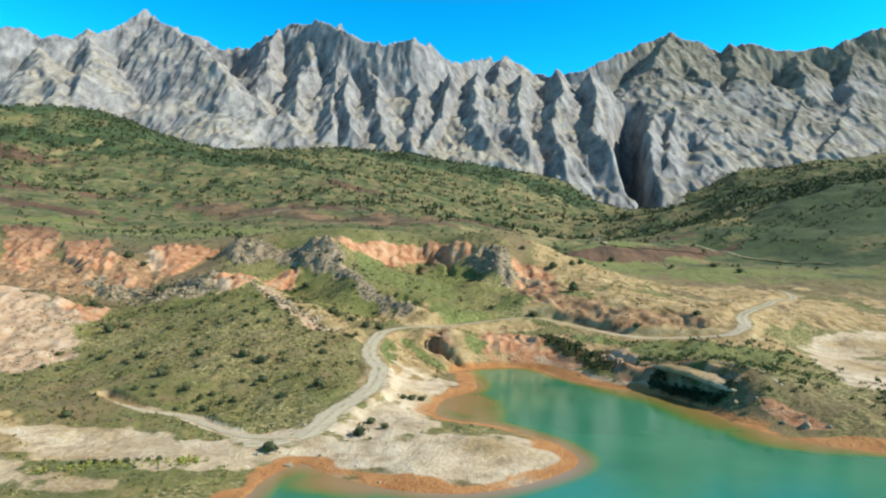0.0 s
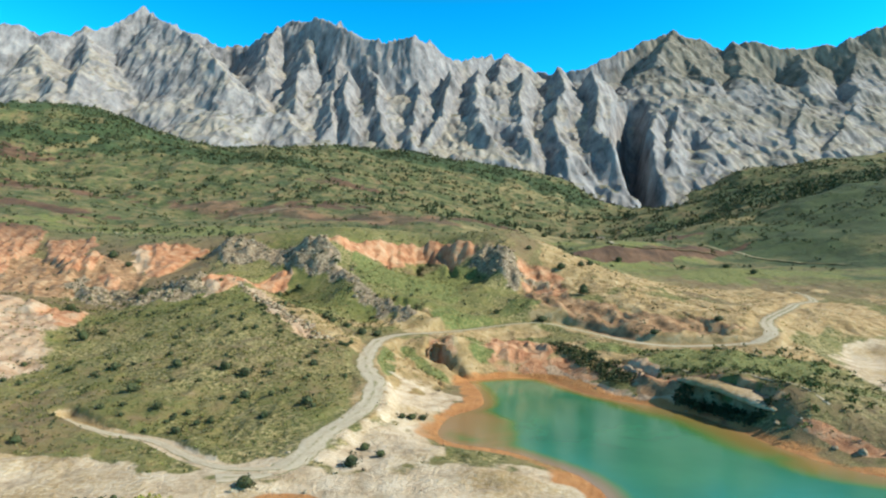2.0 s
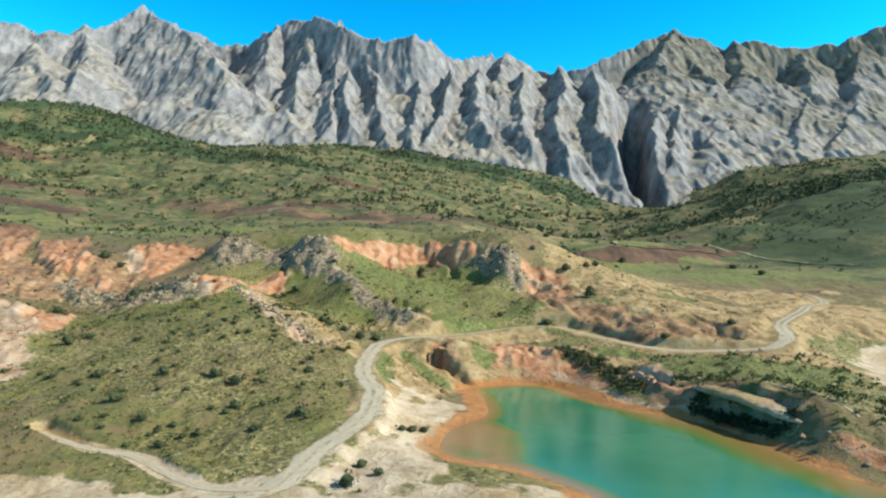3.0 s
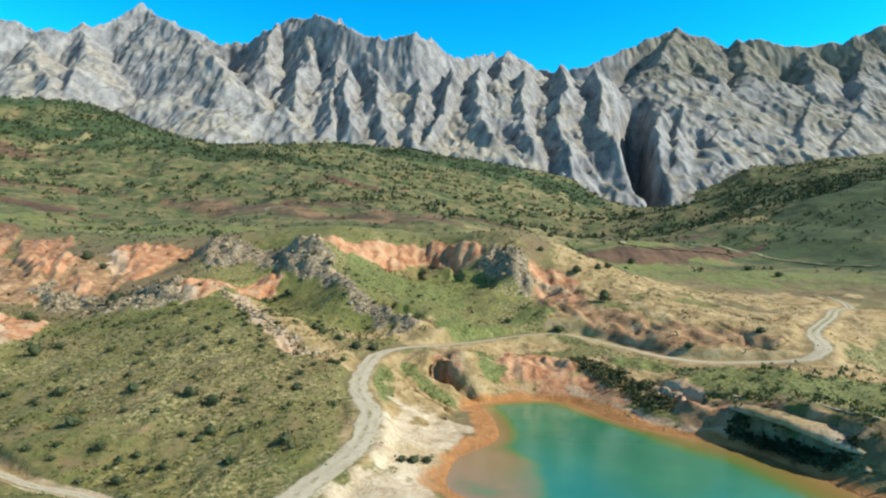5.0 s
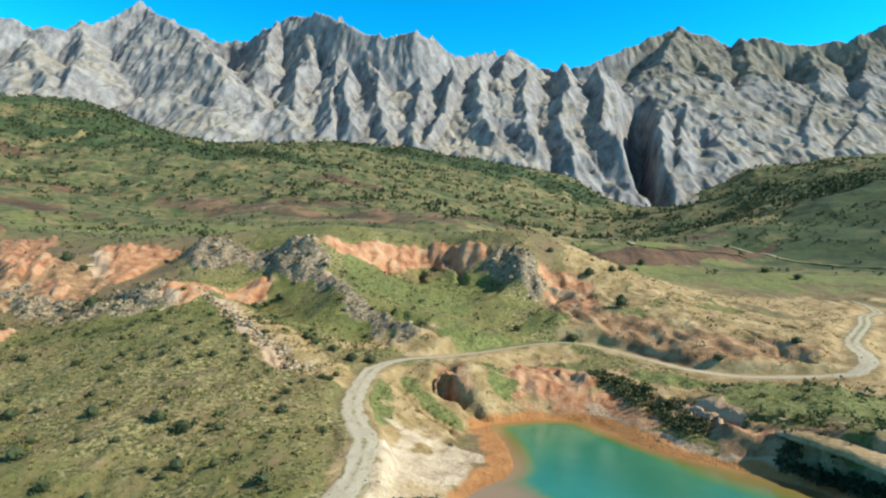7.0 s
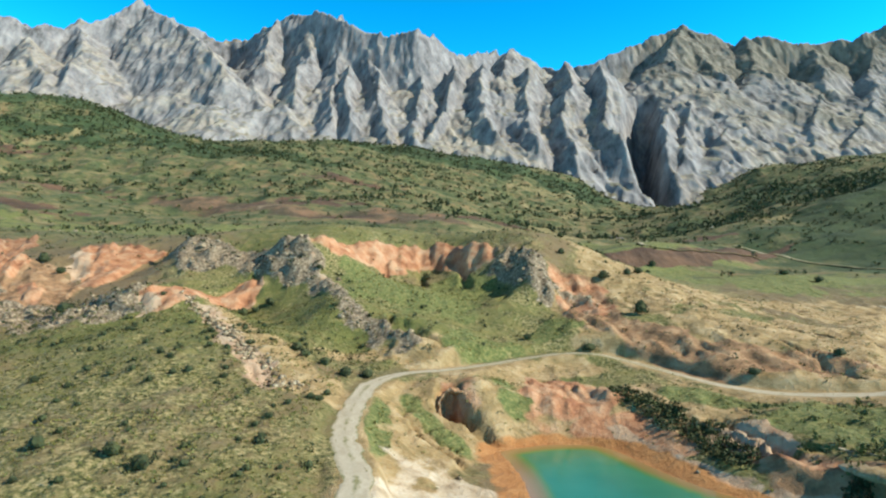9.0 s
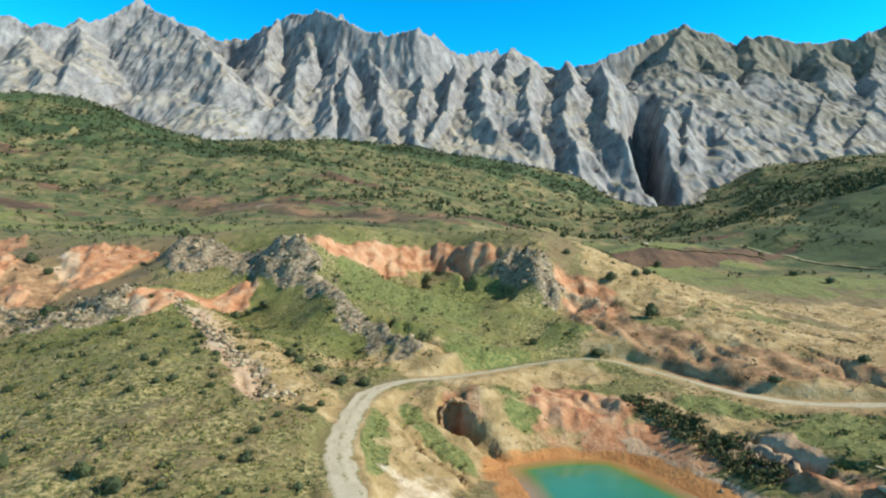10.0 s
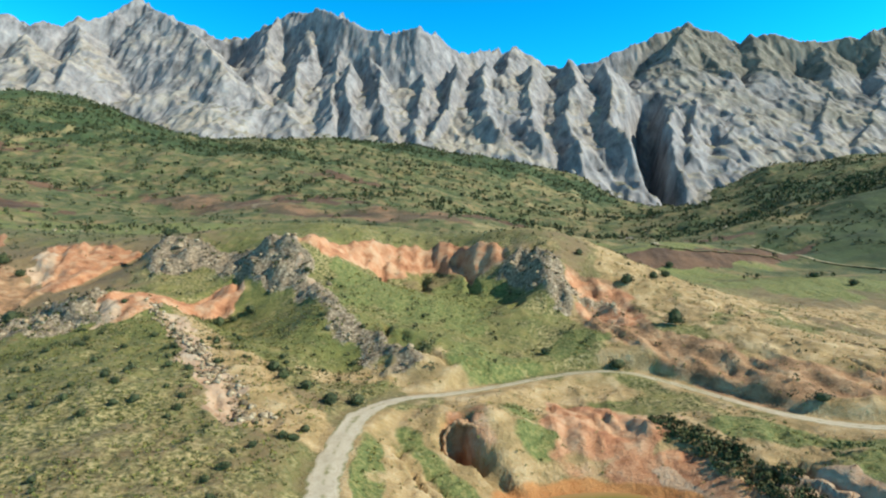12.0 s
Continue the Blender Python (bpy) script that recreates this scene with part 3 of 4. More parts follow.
def mountain_material():
    m, nodes, links, shader = material("mountain_rock", 0.95)
    coord = nodes.new("ShaderNodeTexCoord")
    stretch = nodes.new("ShaderNodeMapping")
    stretch.inputs["Scale"].default_value = (1, 0.5, 0.35)
    links.new(coord.outputs["Object"], stretch.inputs["Vector"])
    streak = spots(nodes, links, 26, 9, 0.68, stretch.outputs[0])
    broad, fine = spots(nodes, links, 170, 6, 0.6), spots(nodes, links, 7, 4, 0.7)
    rock = ramp(nodes, links, streak, (0.36, (0.0927, 0.0897, 0.0922)), (0.46, (0.192, 0.186, 0.19)), (0.62, (0.265, 0.259, 0.262)))
    warm = ramp(nodes, links, streak, (0.34, (0.0927, 0.0828, 0.0701)), (0.5, (0.231, 0.21, 0.184)), (0.65, (0.318, 0.297, 0.265)))
    rock = mix(nodes, links, sharpen(nodes, links, broad, streak, 0.45, 0.6, 0.3), rock, warm)
    turf = ramp(nodes, links, broad, (0.36, (0.10, 0.10, 0.058)), (0.5, (0.19, 0.172, 0.115)), (0.64, (0.27, 0.245, 0.19)))
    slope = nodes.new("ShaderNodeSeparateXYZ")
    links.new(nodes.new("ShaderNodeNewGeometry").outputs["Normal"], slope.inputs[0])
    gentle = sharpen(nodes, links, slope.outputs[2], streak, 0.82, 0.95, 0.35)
    # steep cliffs are darker rock, with part of the ribs' shade put into the colour
    shaded_crag_rock = ramp(nodes, links, streak, (0.34, (0.0596, 0.0593, 0.0628)), (0.5, (0.172, 0.169, 0.178)), (0.66, (0.278, 0.273, 0.277)))
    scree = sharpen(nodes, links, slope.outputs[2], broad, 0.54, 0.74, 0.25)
    rock = mix(nodes, links, scree, shaded_crag_rock, rock)
    scrubby, _, _, _ = attribute(nodes, links, "cover")
    olive = ramp(nodes, links, streak, (0.36, (0.0564, 0.0552, 0.0443)), (0.6, (0.179, 0.169, 0.14)))
    rock = mix(nodes, links, sharpen(nodes, links, scrubby, broad, 0.3, 0.8, 1.2), rock, olive)
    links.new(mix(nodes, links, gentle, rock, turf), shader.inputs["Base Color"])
    cracks = nodes.new("ShaderNodeTexNoise")
    cracks.noise_type = "RIDGED_MULTIFRACTAL"
    cracks.inputs["Scale"].default_value = 1 / 30
    cracks.inputs["Detail"].default_value = 6
    links.new(stretch.outputs[0], cracks.inputs["Vector"])
    bumped(nodes, links, shader, cracks.outputs[0], 1.0, 11.0)
    return m


def water_material():
    m, nodes, links, shader = material("lake_water", 0.12)
    shallow, _, _, _ = attribute(nodes, links, "shallow")
    murk = spots(nodes, links, 22, 4, 0.5)
    deep = ramp(nodes, links, murk, (0.35, (0.0242, 0.148, 0.0794)), (0.65, (0.0414, 0.193, 0.103)))
    edge = ramp(nodes, links, shallow, (0.0, (0.025, 0.148, 0.082)), (0.35, (0.07, 0.175, 0.045)), (0.72, (0.20, 0.155, 0.05)), (1.0, (0.28, 0.17, 0.078)))
    links.new(mix(nodes, links, sharpen(nodes, links, shallow, murk, 0.1, 0.45, 0.2), deep, edge), shader.inputs["Base Color"])
    shader.inputs["IOR"].default_value = 1.33
    bumped(nodes, links, shader, spots(nodes, links, 0.8, 3), 0.12, 0.05)
    return m


def dirt_material(name, pale, dark):
    m, nodes, links, shader = material(name, 0.95)
    middle, fine = spots(nodes, links, 3.5, 7, 0.75), spots(nodes, links, 0.3, 4, 0.7)
    links.new(mix(nodes, links, 0.4, ramp(nodes, links, middle, (0.35, dark), (0.6, pale)), ramp(nodes, links, fine, (0.3, dark), (0.7, pale))), shader.inputs["Base Color"])
    worn = shader.inputs["Base Color"].links[0].from_socket
    across, _, _, _ = attribute(nodes, links, "across")
    grass = ramp(nodes, links, fine, (0.35, (0.11, 0.117, 0.0414)), (0.65, (0.248, 0.221, 0.11)))
    links.new(mix(nodes, links, sharpen(nodes, links, across, middle, 0.4, 0.75, 2.0), worn, grass), shader.inputs["Base Color"])
    bumped(nodes, links, shader, middle, 0.5, 0.1)
    return m


GROUND, MOUNTAIN, WATER = ground_material(), mountain_material(), water_material()
DIRT = dirt_material("road_dirt", (0.483, 0.428, 0.338), (0.29, 0.248, 0.172))


# ---- meshes ----
def mesh_of(name, verts, faces, mat, shade=True):
    me = bpy.data.meshes.new(name)
    verts, faces = np.asarray(verts, np.float32), np.asarray(faces, np.int32)
    me.vertices.add(len(verts))
    me.vertices.foreach_set("co", verts.ravel())
    n = faces.shape[1]
    me.loops.add(faces.size)
    me.loops.foreach_set("vertex_index", faces.ravel())
    me.polygons.add(len(faces))
    me.polygons.foreach_set("loop_start", np.arange(0, faces.size, n, dtype=np.int32))
    me.update(calc_edges=True)
    if shade:
        me.polygons.foreach_set("use_smooth", np.ones(len(faces), bool))
    me.materials.append(mat)
    me.validate()
    return me


def grid_faces(rows, cols):
    k = np.arange(rows * cols).reshape(rows, cols)
    return np.stack([k[:-1, :-1].ravel(), k[:-1, 1:].ravel(), k[1:, 1:].ravel(), k[1:, :-1].ravel()], 1)


def give(me, name, *channels):
    a = me.attributes.new(name, "FLOAT_COLOR", "POINT")
    a.data.foreach_set("color", np.stack(np.broadcast_arrays(*channels), -1).astype(np.float32).ravel())


def build_ground():
    # rows and columns widen with the distance from the lake
    ys = [-420.0, -300, -200, -120, -60, -20, 10, 30, 45, 58, 68, 76, 82]
    while ys[-1] < 1750:
        ys.append(ys[-1] + max(0.42, 0.0032 * (ys[-1] - 20)))
    ys = np.array(ys + [1900, 2200, 2700, 3400, 4300, 4900])
    us = np.linspace(-1, 1, COLS)
    us = np.r_[-(1 + np.linspace(0.15, 1.8, 12)[::-1] ** 1.5), us, 1 + np.linspace(0.15, 1.8, 12) ** 1.5]
    half = np.maximum(150, 0.82 * ys + 55)
    y, x = np.broadcast_arrays(ys[:, None], us[None, :] * half[:, None])
    h, red, rock, dry, gravel, lush, rim, lane, trail, woods, pale, brown = land(x, y)
    me = mesh_of("ground", np.stack([x, y, h], -1).reshape(-1, 3), grid_faces(*x.shape), GROUND)
    give(me, "earth", red.ravel(), rock.ravel(), dry.ravel(), np.maximum(gravel, trail).ravel())
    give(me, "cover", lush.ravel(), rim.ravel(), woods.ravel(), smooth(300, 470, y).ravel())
    give(me, "tone", pale.ravel(), brown.ravel(), 0.0, 1.0)
    return tagged(new("ground", me), "green scrub hills with red earth, dry meadow and pale gravel shores", "ground", kind="structure")


COLS = 700
build_ground()

# ---- mountains: crests and the ribs that come down from them ----
CREST = [(-1800, 1900, 600), (-1289, 1950, 680), (-1209, 2050, 729), (-1172, 2050, 688), (-1129, 2100, 729), (-1104, 2150, 724), (-1020, 2250, 816), (-968, 2320, 890), (-894, 2350, 848),
         (-851, 2450, 849), (-703, 2500, 823), (-615, 2480, 827), (-543, 2430, 849), (-471, 2420, 888), (-369, 2350, 870), (-253, 2200, 792), (-183, 2150, 734), (-100, 2100, 716),
         (-21, 2090, 730), (102, 2250, 708), (170, 2400, 747), (273, 2600, 836), (355, 2550, 794), (416, 2400, 720), (467, 2300, 677)]
CREST += [(563, 2250, 690), (694, 2300, 747), (810, 2350, 815), (928, 2380, 869), (1035, 2350, 825), (1093, 2300, 782), (1132, 2240, 787), (1218, 2200, 753), (1302, 2180, 749),
          (1398, 2150, 760), (1512, 2130, 806), (1625, 2100, 808), (2000, 2050, 780)]
# each rib: fall of its west side, fall of its east side, line
RIBS = [
    (1.0, 0.6, [(-1238, 2150, 738), (-1100, 1950, 604), (-920, 1700, 446)]),
    (1.15, 0.75, [(-1120, 2250, 798), (-1014, 2060, 671), (-948, 1900, 564), (-880, 1720, 452)]),
    (1.15, 0.9, [(-947, 2330, 874), (-868, 2260, 820), (-777, 2180, 760), (-694, 2080, 689), (-635, 2000, 634), (-533, 1850, 528)]),
    (0.6, 0.5, [(-623, 1900, 528), (-533, 1780, 431), (-440, 1560, 297)]),
    (0.7, 0.7, [(-482, 1900, 508), (-401, 1760, 414)]),
    (1.1, 1.1, [(-523, 2430, 870), (-507, 2200, 705), (-492, 2080, 610)]),
    (1.1, 1.1, [(-386, 2400, 863), (-353, 2120, 657), (-361, 1990, 567), (-343, 1800, 443)]),
]
RIBS += [
    (0.7, 0.7, [(-354, 1740, 411), (-309, 1660, 359)]),
    (1.15, 1.5, [(-296, 2400, 875), (-267, 2150, 686), (-251, 1960, 545), (-243, 1830, 461), (-211, 1650, 359)]),
    (1.15, 1.5, [(-219, 1990, 587), (-203, 1830, 473), (-162, 1640, 355)]),
    (1.15, 1.3, [(-191, 2150, 679), (-121, 1960, 550), (-121, 1790, 438), (-65, 1560, 306)]),
    (1.15, 1.3, [(-80, 2300, 792), (-85, 2080, 630)]),
    (1.15, 1.3, [(34, 2260, 778), (18, 2050, 613)]),
    (1.15, 1.3, [(16, 2090, 624), (-2, 1940, 529), (-18, 1790, 429), (-19, 1530, 287)]),
]
RIBS += [
    (1.15, 1.3, [(106, 2080, 623), (88, 1930, 528), (59, 1770, 419), (20, 1600, 323)]),
    (1.1, 1.1, [(186, 2070, 622), (168, 1920, 527), (149, 1790, 440), (169, 1570, 315)]),
    (1.1, 1.1, [(307, 2030, 599), (289, 1880, 504), (260, 1720, 397), (261, 1540, 298)]),
    (1.1, 1.1, [(443, 2080, 639), (425, 1930, 544), (352, 1730, 409), (342, 1470, 263)]),
    (0.9, 0.7, [(299, 2300, 743), (226, 2000, 566)]),
    (1.3, 0.9, [(529, 2030, 611), (511, 1880, 516), (449, 1680, 378), (443, 1500, 282), (447, 1400, 206), (458, 1320, 146)]),
    (1.2, 1.2, [(638, 1760, 433), (551, 1560, 316), (512, 1400, 205), (500, 1320, 146)]),
]
RIBS += [
    (0.9, 0.9, [(730, 1830, 469), (656, 1690, 375), (560, 1470, 240)]),
    (0.72, 0.62, [(923, 2380, 875), (759, 2120, 665), (670, 1950, 530)]),
    (0.72, 0.62, [(892, 2180, 705), (883, 1900, 505), (699, 1600, 319)]),
    (0.72, 0.62, [(1102, 2280, 803), (1040, 2080, 642), (1004, 1850, 464), (770, 1550, 286)]),
    (0.72, 0.62, [(1270, 2160, 726), (1148, 1900, 527), (897, 1560, 303)]),
    (0.72, 0.62, [(1433, 2120, 718), (1247, 1850, 501), (992, 1560, 305)]),
]


# the gorge that splits the range: place and depth
GORGE = [(625, 1900, 60), (585, 1800, 150), (530, 1650, 150), (488, 1480, 100), (480, 1330, 45)]


def tent(x, y, line, steep, gentle):
    """Height of a ridge along a line, with the fall of its west side and of its east side."""
    h = np.full(x.shape, -900.0)
    for a, b in zip(line[:-1], line[1:]):
        dx, dy = b[0] - a[0], b[1] - a[1]
        n2 = dx * dx + dy * dy
        t = np.clip(((x - a[0]) * dx + (y - a[1]) * dy) / n2, 0, 1)
        ox, oy = x - a[0] - t * dx, y - a[1] - t * dy
        west = smooth(-0.6, 0.6, -ox / (np.hypot(ox, oy) + 1e-6))
        h = np.maximum(h, a[2] + t * (b[2] - a[2]) - (gentle + (steep - gentle) * west) * np.hypot(ox, oy))
    return h


def crag(x, y):
    """Broken rock on top of the large forms."""
    wx, wy = x + 14 * fractal(x, y, 60, 2, 81), y + 14 * fractal(x, y, 60, 2, 83)
    flute = 6.0 * ridged(wx + 0.2 * wy, 0.45 * wy, 72, 2, 88, 0.5) + 3.2 * ridged(wx - 0.15 * wy, 0.55 * wy, 26, 3, 91, 0.55)
    blades = ridged(wx + 0.12 * wy + 5 * grain(x, y, 40, 95), 0.3 * wy, 34, 3, 97, 0.6)
    return 0.8 * flute + 4.0 * fractal(wx, 0.7 * wy, 90, 5, 85, 0.62) + 4.0 * blades - 3


def mountain(x, y):
    wx = x + 9 * fractal(x, y, 110, 4, 41)
    wy = y + 14 * fractal(x, y, 110, 4, 47)
    h = np.full(x.shape, -500.0)
    for lines, fall in ((CREST, 1.7),):
        h = np.maximum(h, tent(wx, wy, lines, 1.1 * fall, fall))
    for steep, gentle, rib in RIBS:
        h = np.maximum(h, tent(wx, wy, rib, steep, gentle))
    h = np.maximum(h, np.minimum(205 + 0.6 * (wy - 1450), 640) - 60 * smooth(-350, -500, x) - 25 * smooth(1900, 2050, y))
    # fans of scree at the foot of the ribs
    h = np.maximum(h, np.minimum(252 + np.where(wy > 1480, 0.42, 1.3) * (wy - 1480), 345) - 80 * smooth(180, 400, x) + 5 * fractal(x, y, 60, 3, 101))
    d, depth, _ = to_line(wx, wy, GORGE)
    h = h - depth * smooth(52, 6, d)
    rough = smooth(0, 120, h)
    return h + rough * crag(x, y)


def build_mountains():
    xs = np.linspace(-1700, 1850, 900)
    ys = np.r_[np.linspace(1200, 2480, 400), np.linspace(2500, 3200, 30)]
    y, x = np.broadcast_arrays(ys[:, None], xs[None, :])
    z = mountain(x, y)
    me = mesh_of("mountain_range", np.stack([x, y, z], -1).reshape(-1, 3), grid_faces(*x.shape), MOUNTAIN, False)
    give(me, "cover", (0.5 * smooth(500, 900, x) * smooth(200, 420, z) + 0.3 * smooth(650, 850, y - 1250) * smooth(-300, 100, x)).ravel(), 0.0, 0.0, 1.0)
    return tagged(new("mountain_range", me), "bare grey limestone mountain range with steep fluted ribs", "mountain", kind="structure")


build_mountains()


# ---- lake ----
def build_lake():
    xs, ys = np.linspace(-120, 215, 168), np.linspace(-140, 215, 178)
    y, x = np.broadcast_arrays(ys[:, None], xs[None, :])
    d, _, _ = to_line(x, y, LAKE_LINE + LAKE_LINE[:1])
    d = np.where(inside(x, y, LAKE_LINE), d, 0)
    bay = patch(x, y, [(11, 151, 10, 15, 15), (-8, 100, 12, 7, 0)], 9, 0.2, 8)
    shelf = patch(x, y, [(58, 150, 14, 30, 15), (70, 122, 14, 8, -30)], 7, 0.1, 8)
    me = mesh_of("water", np.stack([x, y, 0 * x], -1).reshape(-1, 3), grid_faces(*x.shape), WATER)
    give(me, "shallow", np.maximum(np.maximum(smooth(6, 0, d), 0.95 * bay * smooth(26, 3, d)), 0.8 * shelf * smooth(17, 1, d)).ravel(), 0.0, 0.0, 1.0)
    return tagged(new("water", me), "still turquoise reservoir water, green and brown at its edges", "lake", kind="structure")


build_lake()


def road_width(y, x):
    """Broad by the lake, two narrow ruts behind the bay, broad again at the far bend."""
    return (1 - 0.7 * float(smooth(318, 350, np.float64(y)))) * (5.8 - 1.7 * float(smooth(216, 228, np.float64(y))) * (1 - float(smooth(98, 108, np.float64(x)))) - 0.7 * float(smooth(-14, 6, np.float64(x))) * float(smooth(98, 90, np.float64(x))))


def build_strip(name, line, wide, mat, lift, label):
    """A worn lane laid along a line, with two wheel ruts and a ragged edge."""
    pts = [Vector(p) for p in rounded(line, 14)]
    cols = np.array([-0.5, -0.36, -0.25, -0.12, 0, 0.12, 0.25, 0.36, 0.5])
    verts = []
    for k, p in enumerate(pts):
        way = (pts[min(k + 1, len(pts) - 1)] - pts[max(k - 1, 0)]).to_2d().normalized()
        side = Vector((way.y, -way.x))
        for c in cols:
            w = (wide or road_width(p.y, p.x)) * (1 + 0.3 * noise.noise(Vector((p.x * 0.25, p.y * 0.25, c * 3))) + 0.24 * noise.noise(Vector((p.x * 0.9, p.y * 0.9, c * 3))))
            rut = 0.06 * (1 - min(1, abs(abs(c) - 0.25) / 0.12))
            edge = 0.25 if abs(c) == 0.5 else 0
            verts.append((p.x + side.x * c * w, p.y + side.y * c * w, p.z + lift - rut - edge))
    me = mesh_of(name, verts, grid_faces(len(pts), len(cols)), mat)
    grassy = np.array([1.3, 0.85, 0.25, 0.45, 0.75, 0.45, 0.25, 0.85, 1.3])
    give(me, "across", np.tile(grassy, len(pts)) * np.repeat([float(smooth(225, 240, np.float64(p.y)) * 0.3 + 0.7) for p in pts], len(cols)), 0.0, 0.0, 1.0)
    return tagged(new(name, me), label, name, kind="structure")


build_strip("road", ROAD, None, DIRT, 0.06, "pale beige unpaved dirt road winding round the lake")
build_strip("path", TRACK, 2.2, DIRT, 0.10, "pale worn dirt track along the foot of the hill")

FAR_ROAD = [(200, 735), (207, 690), (190, 620), (162, 560), (147, 508), (163, 503), (186, 511), (212, 526), (240, 532)]
VALLEY_ROAD = [(250, 592), (259, 574), (260, 555), (265, 537), (275, 514), (288, 490), (302, 462)]
FAR_TRACK = [(300, 735), (282, 716), (296, 690), (330, 660)]


def draped(line, lift=0.0):
    pts = [Vector((*p, 0)) for p in line]
    fine = rounded(pts, 5)
    z = land(np.array([p[0] for p in fine]), np.array([p[1] for p in fine]))[0]
    return [(p[0], p[1], float(h) + lift) for p, h in zip(fine, z)]


build_strip("road", draped(FAR_ROAD), 3.6, DIRT, 0.5, "pale unpaved valley road crossing the green terrace")
build_strip("road", draped(VALLEY_ROAD), 3.6, DIRT, 0.5, "pale unpaved road along the foot of the wooded hill")
build_strip("road", draped(FAR_TRACK), 3.0, DIRT, 0.5, "pale dirt track climbing the wooded hillside")


# ---- plants ----
def foliage_material(name, dark, light):
    m, nodes, links, shader = material(name, 0.85)
    island = nodes.new("ShaderNodeNewGeometry").outputs["Random Per Island"]
    thing = nodes.new("ShaderNodeObjectInfo").outputs["Random"]
    leaf = ramp(nodes, links, island, (0.0, dark), (1.0, light))
    tint = ramp(nodes, links, thing, (0.0, (0.75, 0.8, 0.7)), (1.0, (1.15, 1.1, 0.9)))
    patchy = ramp(nodes, links, spots(nodes, links, 30, 3), (0.35, (0.8, 0.85, 0.75)), (0.65, (1.2, 1.15, 1.0)))
    leaf = mix(nodes, links, 1.0, leaf, tint, "MULTIPLY")
    links.new(mix(nodes, links, 1.0, leaf, patchy, "MULTIPLY"), shader.inputs["Base Color"])
    return m


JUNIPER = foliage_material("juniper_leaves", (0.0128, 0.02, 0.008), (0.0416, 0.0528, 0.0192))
SCRUB = foliage_material("scrub_leaves", (0.0552, 0.0635, 0.0166), (0.214, 0.2, 0.0655))
REED = foliage_material("bank_leaves", (0.02, 0.0304, 0.0112), (0.068, 0.08, 0.0288))
VERDURE = foliage_material("slope_bush_leaves", (0.0276, 0.0414, 0.011), (0.117, 0.131, 0.0414))
# juniper leaves lightened for distant trees, the haze put into their colour
FAR_GREEN = foliage_material("hazed_juniper_leaves", (0.0208, 0.0304, 0.0112), (0.068, 0.08, 0.0304))
STRAW = foliage_material("straw_tufts", (0.166, 0.138, 0.0621), (0.414, 0.345, 0.193))
BARK, bark_nodes, bark_links, bark_shader = material("bark", 0.9)
bark_links.new(ramp(bark_nodes, bark_links, spots(bark_nodes, bark_links, 0.15), (0.3, (0.06, 0.04, 0.03)), (0.7, (0.16, 0.11, 0.08))), bark_shader.inputs["Base Color"])
rng = np.random.default_rng(7)


def leaf_cloud(count, size, wide, tall, lumps=5, seed=0):
    """Leafy sprays as small four-cornered blades set on a lumpy crown: corners (count, 4, 3)."""
    r = np.random.default_rng(seed)
    centres = r.normal(size=(lumps, 3)) * (0.30 * wide, 0.30 * wide, 0.17 * tall) + (0, 0, 0.52 * tall)
    reach = r.uniform(0.55, 1.0, lumps)
    pick = r.integers(0, lumps, count)
    way = r.normal(size=(count, 3))
    way /= np.linalg.norm(way, axis=1)[:, None]
    depth = r.uniform(0.55, 1.0, count)[:, None] * reach[pick][:, None]
    at = centres[pick] + way * depth * (0.34 * wide, 0.34 * wide, 0.42 * tall)
    at[:, 2] = np.clip(at[:, 2], 0.04 * tall, None)
    a = r.normal(size=(count, 3)) + 0.4 * way
    a /= np.linalg.norm(a, axis=1)[:, None]
    b = np.cross(a, r.normal(size=(count, 3)))
    b /= np.linalg.norm(b, axis=1)[:, None]
    s = size * r.uniform(0.6, 1.3, count)[:, None]
    return np.stack([at - a * s, at - b * 0.55 * s, at + a * s, at + b * 0.55 * s], 1)


def blades_mesh(name, corners, mat):
    corners = corners.reshape(-1, 3)
    return mesh_of(name, corners, np.arange(len(corners)).reshape(-1, 4), mat, shade=False)


def part(name, me, parent, label=""):
    ob = new(name, me)
    ob.parent = parent
    return tagged(ob, label)


def stems_mesh(wide, tall, count, seed):
    r = random.Random(seed)
    bm = bmesh.new()
    for k in range(count):
        turn = 6.28 * k / count + r.random()
        lean = r.uniform(0.15, 0.5)
        rod = bmesh.ops.create_cone(bm, cap_ends=False, segments=5, radius1=0.045 * tall, radius2=0.02 * tall, depth=0.6 * tall)["verts"]
        bmesh.ops.translate(bm, verts=rod, vec=(0, 0, 0.27 * tall))
        bmesh.ops.rotate(bm, verts=rod, cent=(0, 0, 0), matrix=Euler((lean * math.cos(turn), lean * math.sin(turn), 0)).to_matrix())
    me = bpy.data.meshes.new("stems")
    bm.to_mesh(me)
    bm.free()
    me.materials.append(BARK)
    return me


def crown_mesh(leaves, size, wide, tall, mat, seed):
    """Leaf sprays round a dense, lumpy heart."""
    bm = bmesh.new()
    bmesh.ops.create_icosphere(bm, subdivisions=2, radius=1)
    for v in bm.verts:
        lump = 1 + 0.45 * noise.noise(v.co * 1.6 + Vector((seed, 0, 0)))
        v.co = Vector((v.co.x * 0.40 * wide, v.co.y * 0.40 * wide, max(-0.9, v.co.z) * 0.44 * tall)) * lump + Vector((0, 0, 0.48 * tall))
    for quad in leaf_cloud(leaves, size, wide, tall, 7, seed):
        bm.faces.new([bm.verts.new(c) for c in quad])
